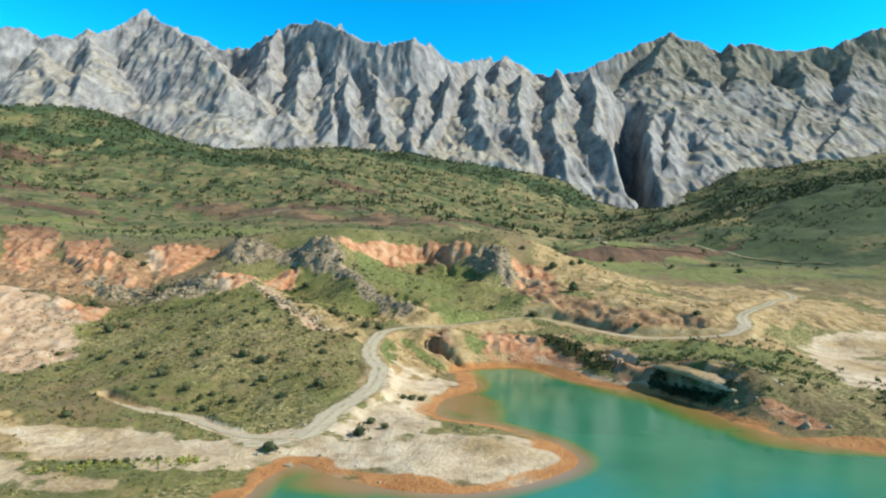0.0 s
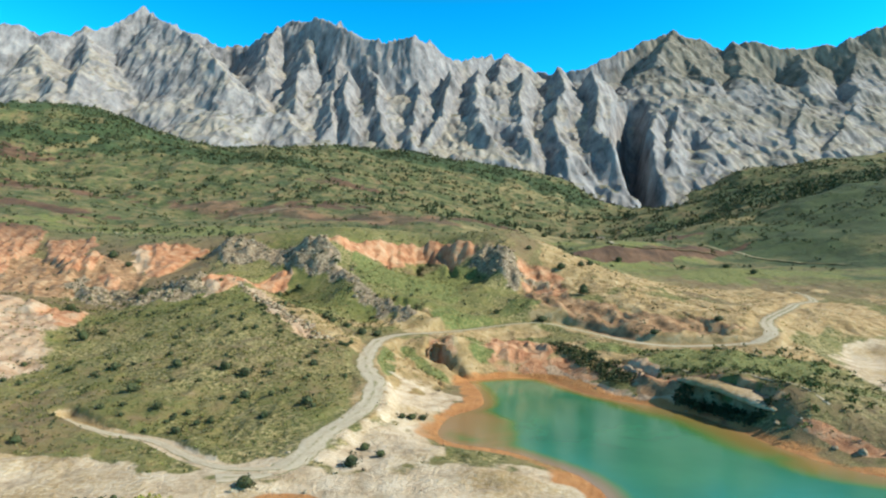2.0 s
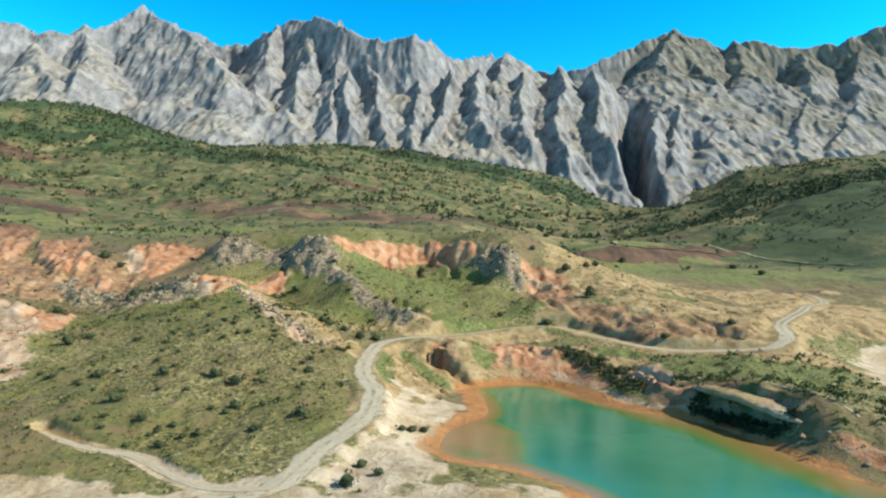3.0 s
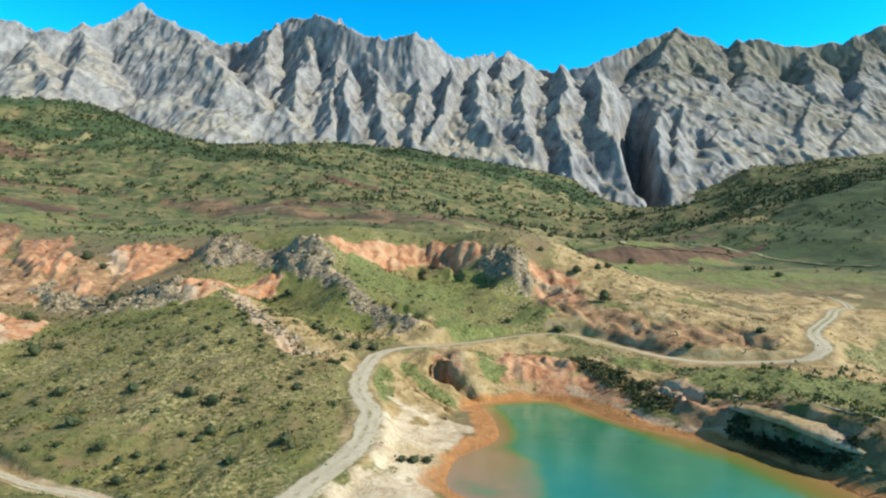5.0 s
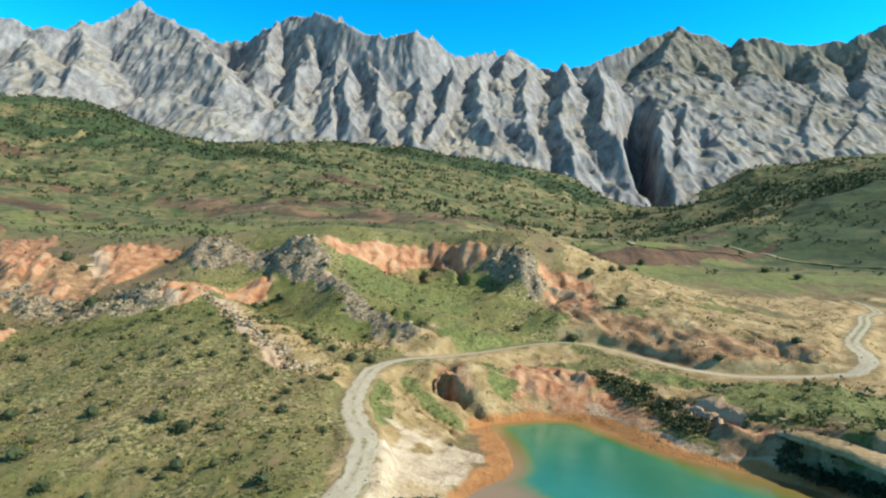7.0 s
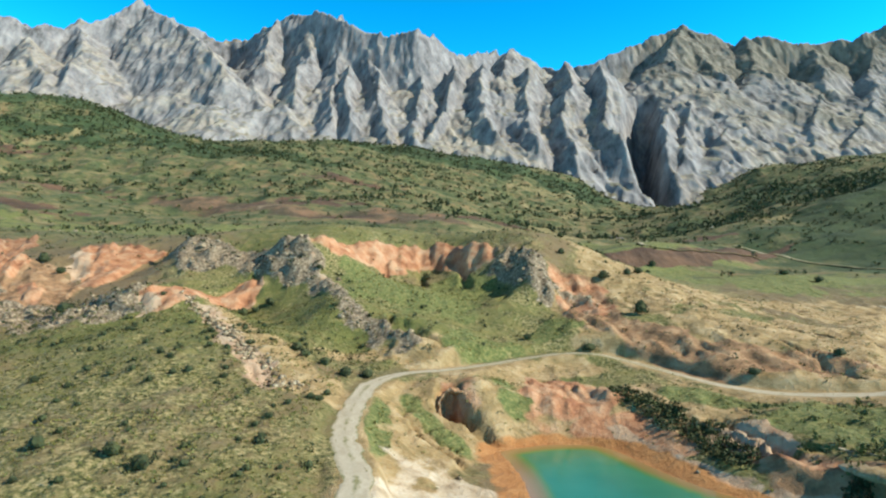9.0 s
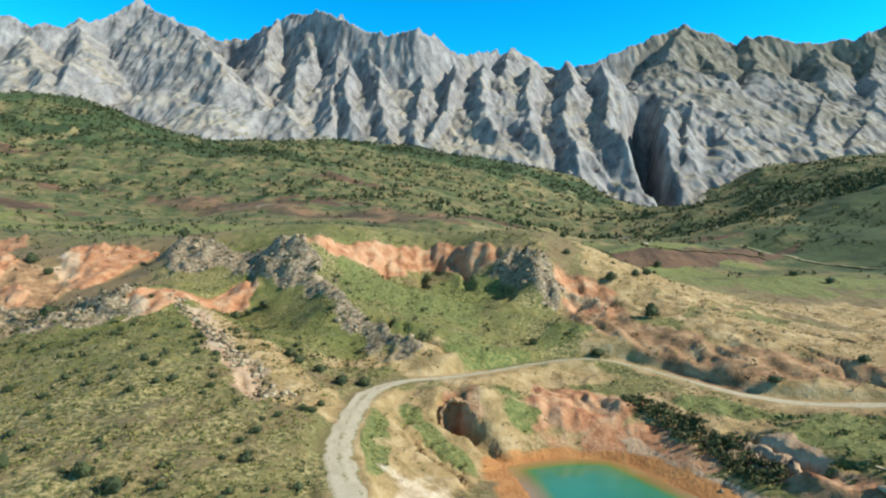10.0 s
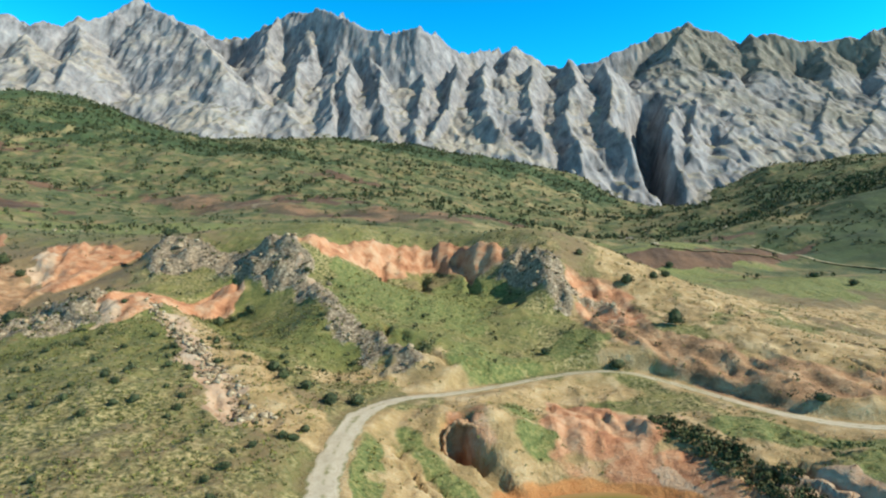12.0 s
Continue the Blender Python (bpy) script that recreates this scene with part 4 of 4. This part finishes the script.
    me = bpy.data.meshes.new("crown")
    bm.to_mesh(me)
    bm.free()
    me.materials.append(mat)
    return me


def plant(kind, label, category, wide, tall, leaves, size, mat, seed, group, stems=3):
    """A bush or small tree one metre high or so, to be copied at other sizes."""
    base = tagged(new(kind, None), label, category, group)
    part("trunk" if stems == 1 else "stems", stems_mesh(wide, tall, stems, seed), base)
    part("crown", crown_mesh(leaves, size, wide, tall, mat, seed), base)
    return base


def on_land(x, y):
    return land(np.asarray(x, float), np.asarray(y, float))[0]


# bushes that stand out singly: place, width
MARKED = [(-44, 169, 2.5), (-39, 166.5, 2.6), (-72, 176, 2.4), (-56, 172, 2.3), (-62, 184, 1.5), (-77, 208, 1.7), (-55, 214, 1.5), (-46, 205, 1.6), (-94, 217, 2.2), (-56, 178, 1.3), (-117, 243, 3.0),
          (-30, 231, 2.6), (-27, 226, 2.3), (-22, 222, 2.2), (-54, 274, 3.2), (-47, 279, 2.8), (-51, 277, 2.0), (-40, 209, 1.3), (-21, 197, 1.5), (-34, 290, 2.0), (-128, 312, 3.0),
          (-45, 141, 1.8), (-22, 149, 2.2), (-67, 129, 1.8), (-1, 150, 1.7), (1.2, 151.5, 1.5), (-3, 149, 1.3), (-9, 130, 1.6), (-6, 126, 1.4), (-10.5, 122, 2.3), (-25, 113, 2.2), (-36, 156, 2.0), (-60, 157, 2.4), (-52, 150, 1.9), (-29, 143, 1.7)]
TREES = [(63, 264, 4.4, 4.6), (-102, 266, 5.4, 4.2), (-96, 209, 3.8, 3.4), (-139, 321, 4.5, 4.2), (-12.5, 221, 3.2, 2.4), (-17, 218, 3.0, 2.4), (62, 300, 4.2, 3.4), (188, 410, 5.5, 3.6), (197, 395, 4.5, 3.2),
         (161, 739, 9.5, 8.5), (100, 500, 6.5, 5.5), (-88, 327, 3.6, 3.4), (50, 312, 2.6, 2.2), (45, 252, 4.0, 2.6), (29, 258, 2.4, 2.0), (72, 305, 3.0, 2.6), (77, 308, 3.2, 2.6), (110, 520, 5, 4.5),
         (98, 227, 3.0, 2.2), (120, 640, 6, 5), (-60, 460, 4, 4), (-120, 420, 4, 4), (75, 222, 3.4, 2.0), (140, 470, 5, 4)]
MARKED += [(-54 + 1.6 * k, 105.6 + 0.25 * k, 0.65 + 0.15 * (k % 3)) for k in range(9)]
bushes = [plant("bush", "rounded dark green juniper bush on the grassy slope", "bush", 1.25, 0.95, 170, 0.10, JUNIPER, 20 + k, "bushes on the hill") for k in range(4)]
trees = [plant("tree", "lone dark juniper tree with a dense rounded crown", "tree", 1.15, 1.1, 260, 0.08, JUNIPER, 40 + k, "juniper trees", 1) for k in range(3)]


def settle(base, x, y, sx, sz, first):
    turn = pose(x, y, float(on_land(x, y)) - 0.05 * sz, 0, 0, random.uniform(0, 360))
    size = Vector((sx, sx * random.uniform(0.85, 1.1), sz))
    if first:
        base.matrix_basis = turn @ Matrix.Diagonal((*size, 1))
        return base
    return copy_thing(base, turn @ Matrix.Diagonal((*(a / b for a, b in zip(size, base.scale)), 1)))


def scattered(count, x0, x1, y0, y1, seed, keep):
    """Random places within a box, kept with the chance that keep() gives."""
    r = np.random.default_rng(seed)
    x, y = r.uniform(x0, x1, count), r.uniform(y0, y1, count)
    data = land(x, y)
    ok = r.random(count) < keep(x, y, data)
    return x[ok], y[ok], data[0][ok]


def bare(data):
    """Chance that nothing grows: on the road, the gravel, the track, the shore and under water."""
    h, red, rock, dry, gravel, lush, rim, lane, trail, woods, pale, brown = data
    return np.clip(np.maximum.reduce([1.5 * gravel, 2 * rim, 2 * lane, 2 * trail, 0.9 * red, 0.8 * pale, (h < 0.3) * 1.0]), 0, 1)


hx, hy, hz = scattered(330, -120, -12, 140, 262, 3, lambda x, y, d: (1 - bare(d)) * (0.35 + 0.4 * (grain(x, y, 25, 71) > 0)))
spread = [(x, y, random.uniform(0.7, 1.5)) for x, y in zip(hx, hy)]
placed = 0
for x, y, w in MARKED + spread[:190]:
    settle(bushes[placed % 4], x, y, 0.95 * w, 0.9 * w, placed < 4)
    placed += 1
placed = 0
for x, y, w, tall in TREES:
    settle(trees[placed % 3], x, y, 0.87 * w, 0.92 * tall, placed < 3)
    placed += 1


def strewn(name, places, sizes, blades, blade, mat, label, category, flat=0.85):
    """Very many small plants in one mesh."""
    shapes = [leaf_cloud(blades, blade, 1.2, flat, 4, 90 + k) for k in range(9)]
    x, y, z = places
    r = np.random.default_rng(len(x))
    out = np.empty((len(x), blades, 4, 3), np.float32)
    turn = r.uniform(0, 6.28, len(x))
    for k in range(len(shapes)):
        these = np.arange(k, len(x), len(shapes))
        c, s = np.cos(turn[these])[:, None, None], np.sin(turn[these])[:, None, None]
        px, py, pz = shapes[k][None, ..., 0], shapes[k][None, ..., 1], shapes[k][None, ..., 2]
        q = sizes[these][:, None, None]
        out[these] = np.stack([x[these][:, None, None] + q * (c * px - s * py), y[these][:, None, None] + q * (s * px + c * py), z[these][:, None, None] + q * (pz - 0.08)], -1)
    return tagged(new(name, blades_mesh(name, out, mat)), label, category, kind="stuff")


r9 = np.random.default_rng(9)
# low scrub on the near hill and slopes
p = scattered(24000, -135, -8, 92, 275, 11, lambda x, y, d: (1 - bare(d)) * (0.25 + 0.35 * smooth(-0.5, 0.6, fractal(x, y, 12, 3, 72))))
strewn("low_scrub", p, r9.uniform(0.25, 0.7, len(p[0])), 6, 0.36, SCRUB, "low grey-green scrub covering the hillside", "scrub", 0.7)
p = scattered(14000, -45, 150, 120, 345, 12, lambda x, y, d: (1 - bare(d)) * (0.10 + 0.65 * d[5] + 0.2 * d[2] + 0.25 * (grain(x, y, 9, 75) > 0.35)))
strewn("low_scrub", p, r9.uniform(0.25, 0.8, len(p[0])), 8, 0.34, SCRUB, "low green scrub on the lake slopes", "scrub", 0.7)
p = scattered(9000, -20, 160, 120, 330, 13, lambda x, y, d: (1 - np.clip(bare(d), 0, 0.9)) * 0.6 * d[3])
strewn("dry_grass", p, r9.uniform(0.2, 0.6, len(p[0])), 7, 0.36, STRAW, "tufts of dry straw-coloured grass", "grass", 0.6)
p = scattered(16000, -135, -8, 92, 275, 21, lambda x, y, d: (1 - bare(d)) * 0.45 * smooth(-0.3, 0.7, fractal(x, y, 20, 3, 73)))
strewn("dry_grass", p, r9.uniform(0.2, 0.55, len(p[0])), 6, 0.36, STRAW, "straw-coloured tufts among the hillside scrub", "grass", 0.6)
p = scattered(7000, -135, -8, 92, 275, 22, lambda x, y, d: (1 - bare(d)) * 0.4 * smooth(-0.2, 0.6, fractal(x, y, 17, 3, 74)))
strewn("low_scrub", p, r9.uniform(0.3, 0.9, len(p[0])), 10, 0.28, JUNIPER, "small dark shrubs dotted over the hillside", "scrub", 0.8)
# bushes on the rocky ridges and red hills behind
p = scattered(5200, -260, 90, 225, 440, 14, lambda x, y, d: (0.15 + 0.5 * d[2] + 0.15 * (grain(x, y, 20, 76) > 0)) * (1 - 0.75 * d[1]) * (1 - np.clip(d[7] * 2, 0, 1)))
strewn("ridge_scrub", p, r9.uniform(0.5, 1.7, len(p[0])), 16, 0.24, JUNIPER, "dark scrub among the rocks of the ridge", "scrub")
# dark thicket along the right bank
line = [(43.5, 218), (46.5, 211), (49, 205), (51.3, 198), (52.6, 190), (53.3, 186)]
p = scattered(5200, 30, 75, 170, 235, 15, lambda x, y, d: smooth(4.6, 1.4, to_line(x, y, line)[0] + grain(x, y, 6, 69)) * (d[0] > 1.5))
strewn("thicket", p, r9.uniform(0.7, 1.6, len(p[0])), 22, 0.22, REED, "dark green thicket on the steep lake bank", "thicket")
# dark leaves added where the undercut is only in deep shade
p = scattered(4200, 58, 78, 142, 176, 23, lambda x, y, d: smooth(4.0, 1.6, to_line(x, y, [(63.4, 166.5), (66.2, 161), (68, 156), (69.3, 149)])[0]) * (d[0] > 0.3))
strewn("thicket", p, r9.uniform(0.7, 1.5, len(p[0])), 20, 0.26, JUNIPER, "dark leaves added to deepen the shade in the hollow under the bank", "thicket")
p = scattered(1800, 62, 112, 125, 205, 16, lambda x, y, d: (0.10 + 0.35 * smooth(6, 1, to_line(x, y, [(66, 182), (74, 168), (80, 152), (86, 140)])[0])) * (d[0] > 2.5) * (1 - np.clip(2 * d[7], 0, 1)))
strewn("thicket", p, r9.uniform(0.7, 2.0, len(p[0])), 18, 0.24, VERDURE, "green bushes on the slope above the shore", "thicket")
# terraces and foothills
p = scattered(8000, -700, 560, 350, 800, 17, lambda x, y, d: (1 - 0.8 * d[3]) * (0.08 + 0.22 * smooth(-0.2, 0.8, fractal(x, y, 70, 3, 77))) * smooth(340, 560, y) + 0.9 * smooth(240, 300, x) * smooth(44, 54, d[0]) * smooth(-0.3, 0.3, fractal(x, y, 60, 3, 79)))
strewn("hill_trees", p, r9.uniform(1.5, 5.0, len(p[0])), 14, 0.28, FAR_GREEN, "scattered dark juniper trees on the terraces", "trees")
p = scattered(26000, -1150, 900, 700, 1420, 18, lambda x, y, d: (0.10 + 0.30 * smooth(-0.5, 0.9, fractal(x, y, 110, 4, 78)) + 0.45 * d[9]) * (0.35 + 0.65 * smooth(0.9 * np.abs(x) - 200, 0.9 * np.abs(x) + 60, y)))
strewn("hill_trees", p, r9.uniform(2.6, 7.5, len(p[0])), 9, 0.34, FAR_GREEN, "open juniper woodland on the foothills below the cliffs", "trees")


# ---- stones ----
def stone_material():
    m, nodes, links, shader = material("limestone", 0.95)
    tone = ramp(nodes, links, nodes.new("ShaderNodeNewGeometry").outputs["Random Per Island"], (0.0, (0.11, 0.0794, 0.0483)), (0.5, (0.276, 0.21, 0.138)), (1.0, (0.455, 0.38, 0.276)))
    stain = ramp(nodes, links, spots(nodes, links, 0.6), (0.35, (0.6, 0.6, 0.58)), (0.65, (1.1, 1.08, 1.0)))
    links.new(mix(nodes, links, 1.0, tone, stain, "MULTIPLY"), shader.inputs["Base Color"])
    bumped(nodes, links, shader, spots(nodes, links, 0.3), 0.6, 0.1)
    return m


STONE = stone_material()


def strewn_stones(name, places, sizes, label):
    bm = bmesh.new()
    bmesh.ops.create_icosphere(bm, subdivisions=1, radius=1)
    ball = np.array([v.co for v in bm.verts])
    tris = np.array([[v.index for v in f.verts] for f in bm.faces])
    bm.free()
    x, y, z = places
    r = np.random.default_rng(len(x) + 1)
    verts = ball[None] * r.uniform(0.7, 1.25, (len(x), len(ball), 1)) * r.uniform(0.6, 1.2, (len(x), 1, 3)) * np.array((1, 1, 0.75)) * sizes[:, None, None]
    verts += np.stack([x, y, z + 0.15 * sizes], -1)[:, None]
    faces = tris[None] + (np.arange(len(x)) * len(ball))[:, None, None]
    return tagged(new(name, mesh_of(name, verts.reshape(-1, 3), faces.reshape(-1, 3), STONE, shade=False)), label, "rocks", kind="stuff")


p = scattered(8000, -180, 60, 222, 345, 19, lambda x, y, d: 0.4 * d[2])
strewn_stones("rocks", p, 0.2 + 0.9 * r9.random(len(p[0])) ** 3, "weathered grey limestone blocks along the ridge")
SPINE = [(-66, 262), (-58, 252), (-50, 241), (-42, 229), (-34, 216), (-27, 205)]
p = scattered(9000, -72, -20, 196, 268, 43, lambda x, y, d: 0.75 * smooth(3.2, 0.6, to_line(x, y, SPINE)[0] + 1.2 * grain(x, y, 5, 79)) * (1 - np.clip(2 * d[7], 0, 1)))
strewn_stones("rocks", p, 0.15 + 0.7 * r9.random(len(p[0])) ** 2, "pale broken limestone along the spine of the green hill")
p = scattered(900, -60, 80, 92, 215, 20, lambda x, y, d: (0.25 * d[6] + 0.2 * d[4]) * (d[0] > 0.05))
strewn_stones("rocks", p, 0.12 + 0.5 * r9.random(len(p[0])) ** 4, "loose pale stones along the lake shore")


p = scattered(700, -225, -150, 462, 520, 51, lambda x, y, d: 0.5 * smooth(9, 2, to_line(x, y, [(-215, 470), (-198, 485), (-175, 492), (-160, 500)])[0]))
strewn_stones("rocks", p, 0.3 + 0.9 * r9.random(len(p[0])) ** 2, "pale field stones cleared onto the green terrace")


# ---- farm building at the mouth of the valley ----
def build_farm(x, y, turn, long, deep, tall):
    plaster, nodes, links, shader = material("lime_plaster", 0.9)
    links.new(ramp(nodes, links, spots(nodes, links, 1.5), (0.35, (0.36, 0.33, 0.28)), (0.65, (0.52, 0.49, 0.43))), shader.inputs["Base Color"])
    sheet_roof, nodes, links, shader = material("weathered_roof", 0.7)
    links.new(ramp(nodes, links, spots(nodes, links, 2.0), (0.35, (0.06, 0.05, 0.045)), (0.65, (0.13, 0.11, 0.10))), shader.inputs["Base Color"])
    base = tagged(new("farm_building", None), "low pale plastered farm building with a dark pitched roof", "building")
    base.matrix_basis = pose(x, y, float(on_land(x, y)) - 0.4, 0, 0, turn)
    a, b, ridge = long / 2, deep / 2, tall + 0.3 * deep
    walls = [(-a, -b, 0), (a, -b, 0), (a, b, 0), (-a, b, 0), (-a, -b, tall), (a, -b, tall), (a, b, tall), (-a, b, tall), (-a, 0, ridge), (a, 0, ridge)]
    me = bpy.data.meshes.new("wall")
    me.from_pydata(walls, [], [(0, 1, 5, 4), (2, 3, 7, 6), (1, 2, 6, 9, 5), (3, 0, 4, 8, 7)])
    me.materials.append(plaster)
    part("wall", me, base)
    c, d, low = a + 0.5, b + 0.6, tall - 0.15
    roof = [(-c, -d, low), (c, -d, low), (c, 0, ridge + 0.1), (-c, 0, ridge + 0.1), (c, d, low), (-c, d, low)]
    me = bpy.data.meshes.new("roof")
    me.from_pydata(roof + [(p[0], p[1], p[2] + 0.25) for p in roof], [], [(0, 1, 2, 3), (3, 2, 4, 5), (9, 8, 7, 6), (11, 10, 8, 9), (0, 6, 7, 1), (5, 4, 10, 11), (0, 3, 9, 6), (3, 5, 11, 9), (1, 7, 8, 2), (2, 8, 10, 4)])
    me.materials.append(sheet_roof)
    part("roof", me, base)
    dark, nodes, links, shader = material("dark_opening_wood", 0.8)
    shader.inputs["Base Color"].default_value = (0.05, 0.04, 0.03, 1)
    for name, at, wide, low, high in [("door", -0.1 * long, 1.2, 0.4, 2.5)] + [("window", k * long, 1.0, 1.3, 2.2) for k in (-0.35, 0.12, 0.35)]:
        bm = bmesh.new()
        bmesh.ops.create_cube(bm, size=1)
        bmesh.ops.scale(bm, verts=bm.verts, vec=(wide, 0.12, high - low))
        bmesh.ops.translate(bm, verts=bm.verts, vec=(at, -b - 0.03, (low + high) / 2))
        me = bpy.data.meshes.new(name)
        bm.to_mesh(me)
        bm.free()
        me.materials.append(dark)
        part(name, me, base)
    return base


build_farm(200, 748, 12, 17, 6.5, 3.0)


# ---- turf ledge that overhangs the hollow bank ----
def build_ledge(line):
    pts = [Vector(p) for p in rounded(line, 9)]
    section = [(6.0, -0.5), (4.0, 0.05), (1.5, 0.15), (-0.6, 0.0), (-1.9, -0.4), (-2.1, -0.95), (-1.2, -1.5), (1.4, -2.2), (4.4, -3.6)]
    verts = []
    for k, p in enumerate(pts):
        way = (pts[min(k + 1, len(pts) - 1)] - pts[max(k - 1, 0)]).to_2d().normalized()
        east = Vector((-way.y, way.x)) if -way.y > 0 else Vector((way.y, -way.x))
        ends = min(1.0, 0.25 + 4 * min(k, len(pts) - 1 - k) / len(pts))
        for out, up in section:
            ragged = 1 + 0.35 * noise.noise(Vector((p.x * 0.5, p.y * 0.5, up))) + 0.2 * noise.noise(Vector((p.x * 1.7, p.y * 1.7, up)))
            reach = out * ragged * ends if out < 0 else out
            verts.append((p.x + east.x * reach, p.y + east.y * reach, p.z + up * ends + 0.2 * noise.noise(Vector((p.x + out, p.y, 3)))))
    me = mesh_of("ledge", verts, grid_faces(len(pts), len(section)), GROUND)
    give(me, "cover", np.tile([0.3, 0.6, 0.7, 0.6, 0.3, 0, 0, 0, 0], len(pts)), 0.0, 0.0, 0.0)
    give(me, "tone", 0.0, np.tile([0.3, 0.0, 0.0, 0.1, 0.6, 1, 1, 1, 1], len(pts)), 0.0, 1.0)
    return tagged(new("bank_ledge", me), "overhanging grassy ledge of the undercut lake bank", "bank", kind="structure")


build_ledge([(62.8, 173, 6.0), (64.8, 169, 6.6), (66.8, 163.5, 6.7), (68.6, 157, 6.4), (70.2, 150, 5.9), (71.5, 144.5, 4.8)])

# ---- bank path, boulders and bright shrubs ----
build_strip("path", draped([(59, 187), (66, 179), (72, 169), (75.5, 159), (78, 150), (80, 141)]), 0.8, DIRT, 0.06, "narrow pale footpath along the top of the lake bank")
YELLOW = foliage_material("broom_leaves", (0.138, 0.152, 0.0276), (0.317, 0.31, 0.0828))
p = scattered(900, -62, -26, 96, 112, 31, lambda x, y, d: np.maximum(0.25 * smooth(2.6, 1.0, to_line(x, y, [(-56, 101), (-47, 104.5), (-38, 106), (-31, 104)])[0]), smooth(3.4, 1.4, np.hypot(x + 36, y - 106.5))) * (d[0] > 0.2))
strewn("broom_shrubs", p, r9.uniform(0.4, 1.0, len(p[0])), 16, 0.24, YELLOW, "bright yellow-green shrubs on the gravel flat", "shrubs")


def boulder(label, x, y, size, seed):
    bm = bmesh.new()
    bmesh.ops.create_icosphere(bm, subdivisions=3, radius=1)
    for v in bm.verts:
        n = noise.fractal(v.co * 1.3 + Vector((seed * 7.1, 0, 0)), 0.8, 2.0, 4)
        v.co *= 1 + 0.35 * n
        v.co.z = max(v.co.z, -0.5)
        for axis in (Vector((0.6, 0.3, 0.74)), Vector((-0.7, 0.5, 0.5)), Vector((0.2, -0.9, 0.4))):
            over = v.co.dot(axis) - 0.72
            if over > 0:
                v.co -= axis * over * 0.9
    me = bpy.data.meshes.new("boulder")
    bm.to_mesh(me)
    bm.free()
    me.materials.append(STONE_PALE)
    ob = tagged(new("boulder", me), label, "boulder", "boulders by the lake")
    ob.matrix_basis = pose(x, y, float(on_land(x, y)) + 0.25 * size, 0, 0, 40 * seed) @ Matrix.Diagonal((size, 0.8 * size, 0.62 * size, 1))
    return ob


STONE_PALE, pale_nodes, pale_links, pale_shader = material("pale_limestone", 0.95)
pale_links.new(ramp(pale_nodes, pale_links, spots(pale_nodes, pale_links, 0.5), (0.35, (0.166, 0.124, 0.0759)), (0.62, (0.345, 0.276, 0.193))), pale_shader.inputs["Base Color"])
bumped(pale_nodes, pale_links, pale_shader, spots(pale_nodes, pale_links, 0.25), 0.7, 0.1)
for k, (x, y, size) in enumerate([(77.5, 128, 1.1), (80.5, 125.5, 0.7), (74.5, 131, 0.6), (73, 139, 0.5), (65, 156, 0.5), (70, 142, 0.7), (46, 184.5, 0.4), (53, 175, 0.4), (-20.5, 107.5, 0.7), (-16, 112, 0.5)]):
    boulder("pale weathered limestone boulder at the foot of the lake bank" if x > 0 else "small pale boulder at the edge of the gravel inlet", x, y, size, k + 1)


# single blocks along the rocky ridges
bx, by, bz = scattered(700, -170, 55, 225, 340, 41, lambda x, y, d: 0.35 * d[2])
first = [boulder("weathered grey-brown limestone block on the rocky ridge", float(bx[k]), float(by[k]), 0.8 + 0.25 * k, 20 + k) for k in range(4)]
for ob in first:
    ob["group"] = "blocks on the ridge"
    ob.data.materials[0] = STONE
for k in range(4, min(60, len(bx))):
    size = 0.6 + 0.9 * random.random() ** 2
    base = first[k % 4]
    m = pose(float(bx[k]), float(by[k]), float(bz[k]) + 0.2 * size, 0, 0, random.uniform(0, 360))
    copy_thing(base, m @ Matrix.Diagonal((size / base.scale.x, 0.8 * size / base.scale.y, 0.7 * size / base.scale.z, 1)))


# ---- hollow under the bank, with its roof of red earth ----
def build_cave(x, y, z, wide, deep, tall, facing):
    bm = bmesh.new()
    bmesh.ops.create_icosphere(bm, subdivisions=5, radius=1)
    mouth = Vector((math.sin(radians(facing)), -math.cos(radians(facing)), 0.25)).normalized()
    gone = []
    for v in bm.verts:
        edge = v.co.dot(mouth) + 0.12 * noise.noise(v.co * 3.1)
        if edge > 0.34 or v.co.z < -0.55:
            gone.append(v)
    bmesh.ops.delete(bm, geom=gone, context="VERTS")
    for v in bm.verts:
        lump = 1 + 0.16 * noise.fractal(v.co * 2.3 + Vector((3, 5, 1)), 0.7, 2.0, 4)
        v.co = Vector((v.co.x * wide, v.co.y * deep, v.co.z * tall)) * lump
    me = bpy.data.meshes.new("cave")
    bm.to_mesh(me)
    bm.free()
    me.materials.append(dirt_material("red_bank_soil", (0.386, 0.248, 0.138), (0.235, 0.117, 0.0587)))
    me.polygons.foreach_set("use_smooth", np.ones(len(me.polygons), bool))
    ob = tagged(new("cave", me), "small dark hollow eroded into the reddish earth bank", "cave", kind="structure")
    ob.matrix_basis = pose(x, y, z)
    thick = ob.modifiers.new("thickness", "SOLIDIFY")
    thick.thickness = 0.5
    return ob


build_cave(6.2, 212.6, 5.2, 3.4, 4.2, 3.9, -8)
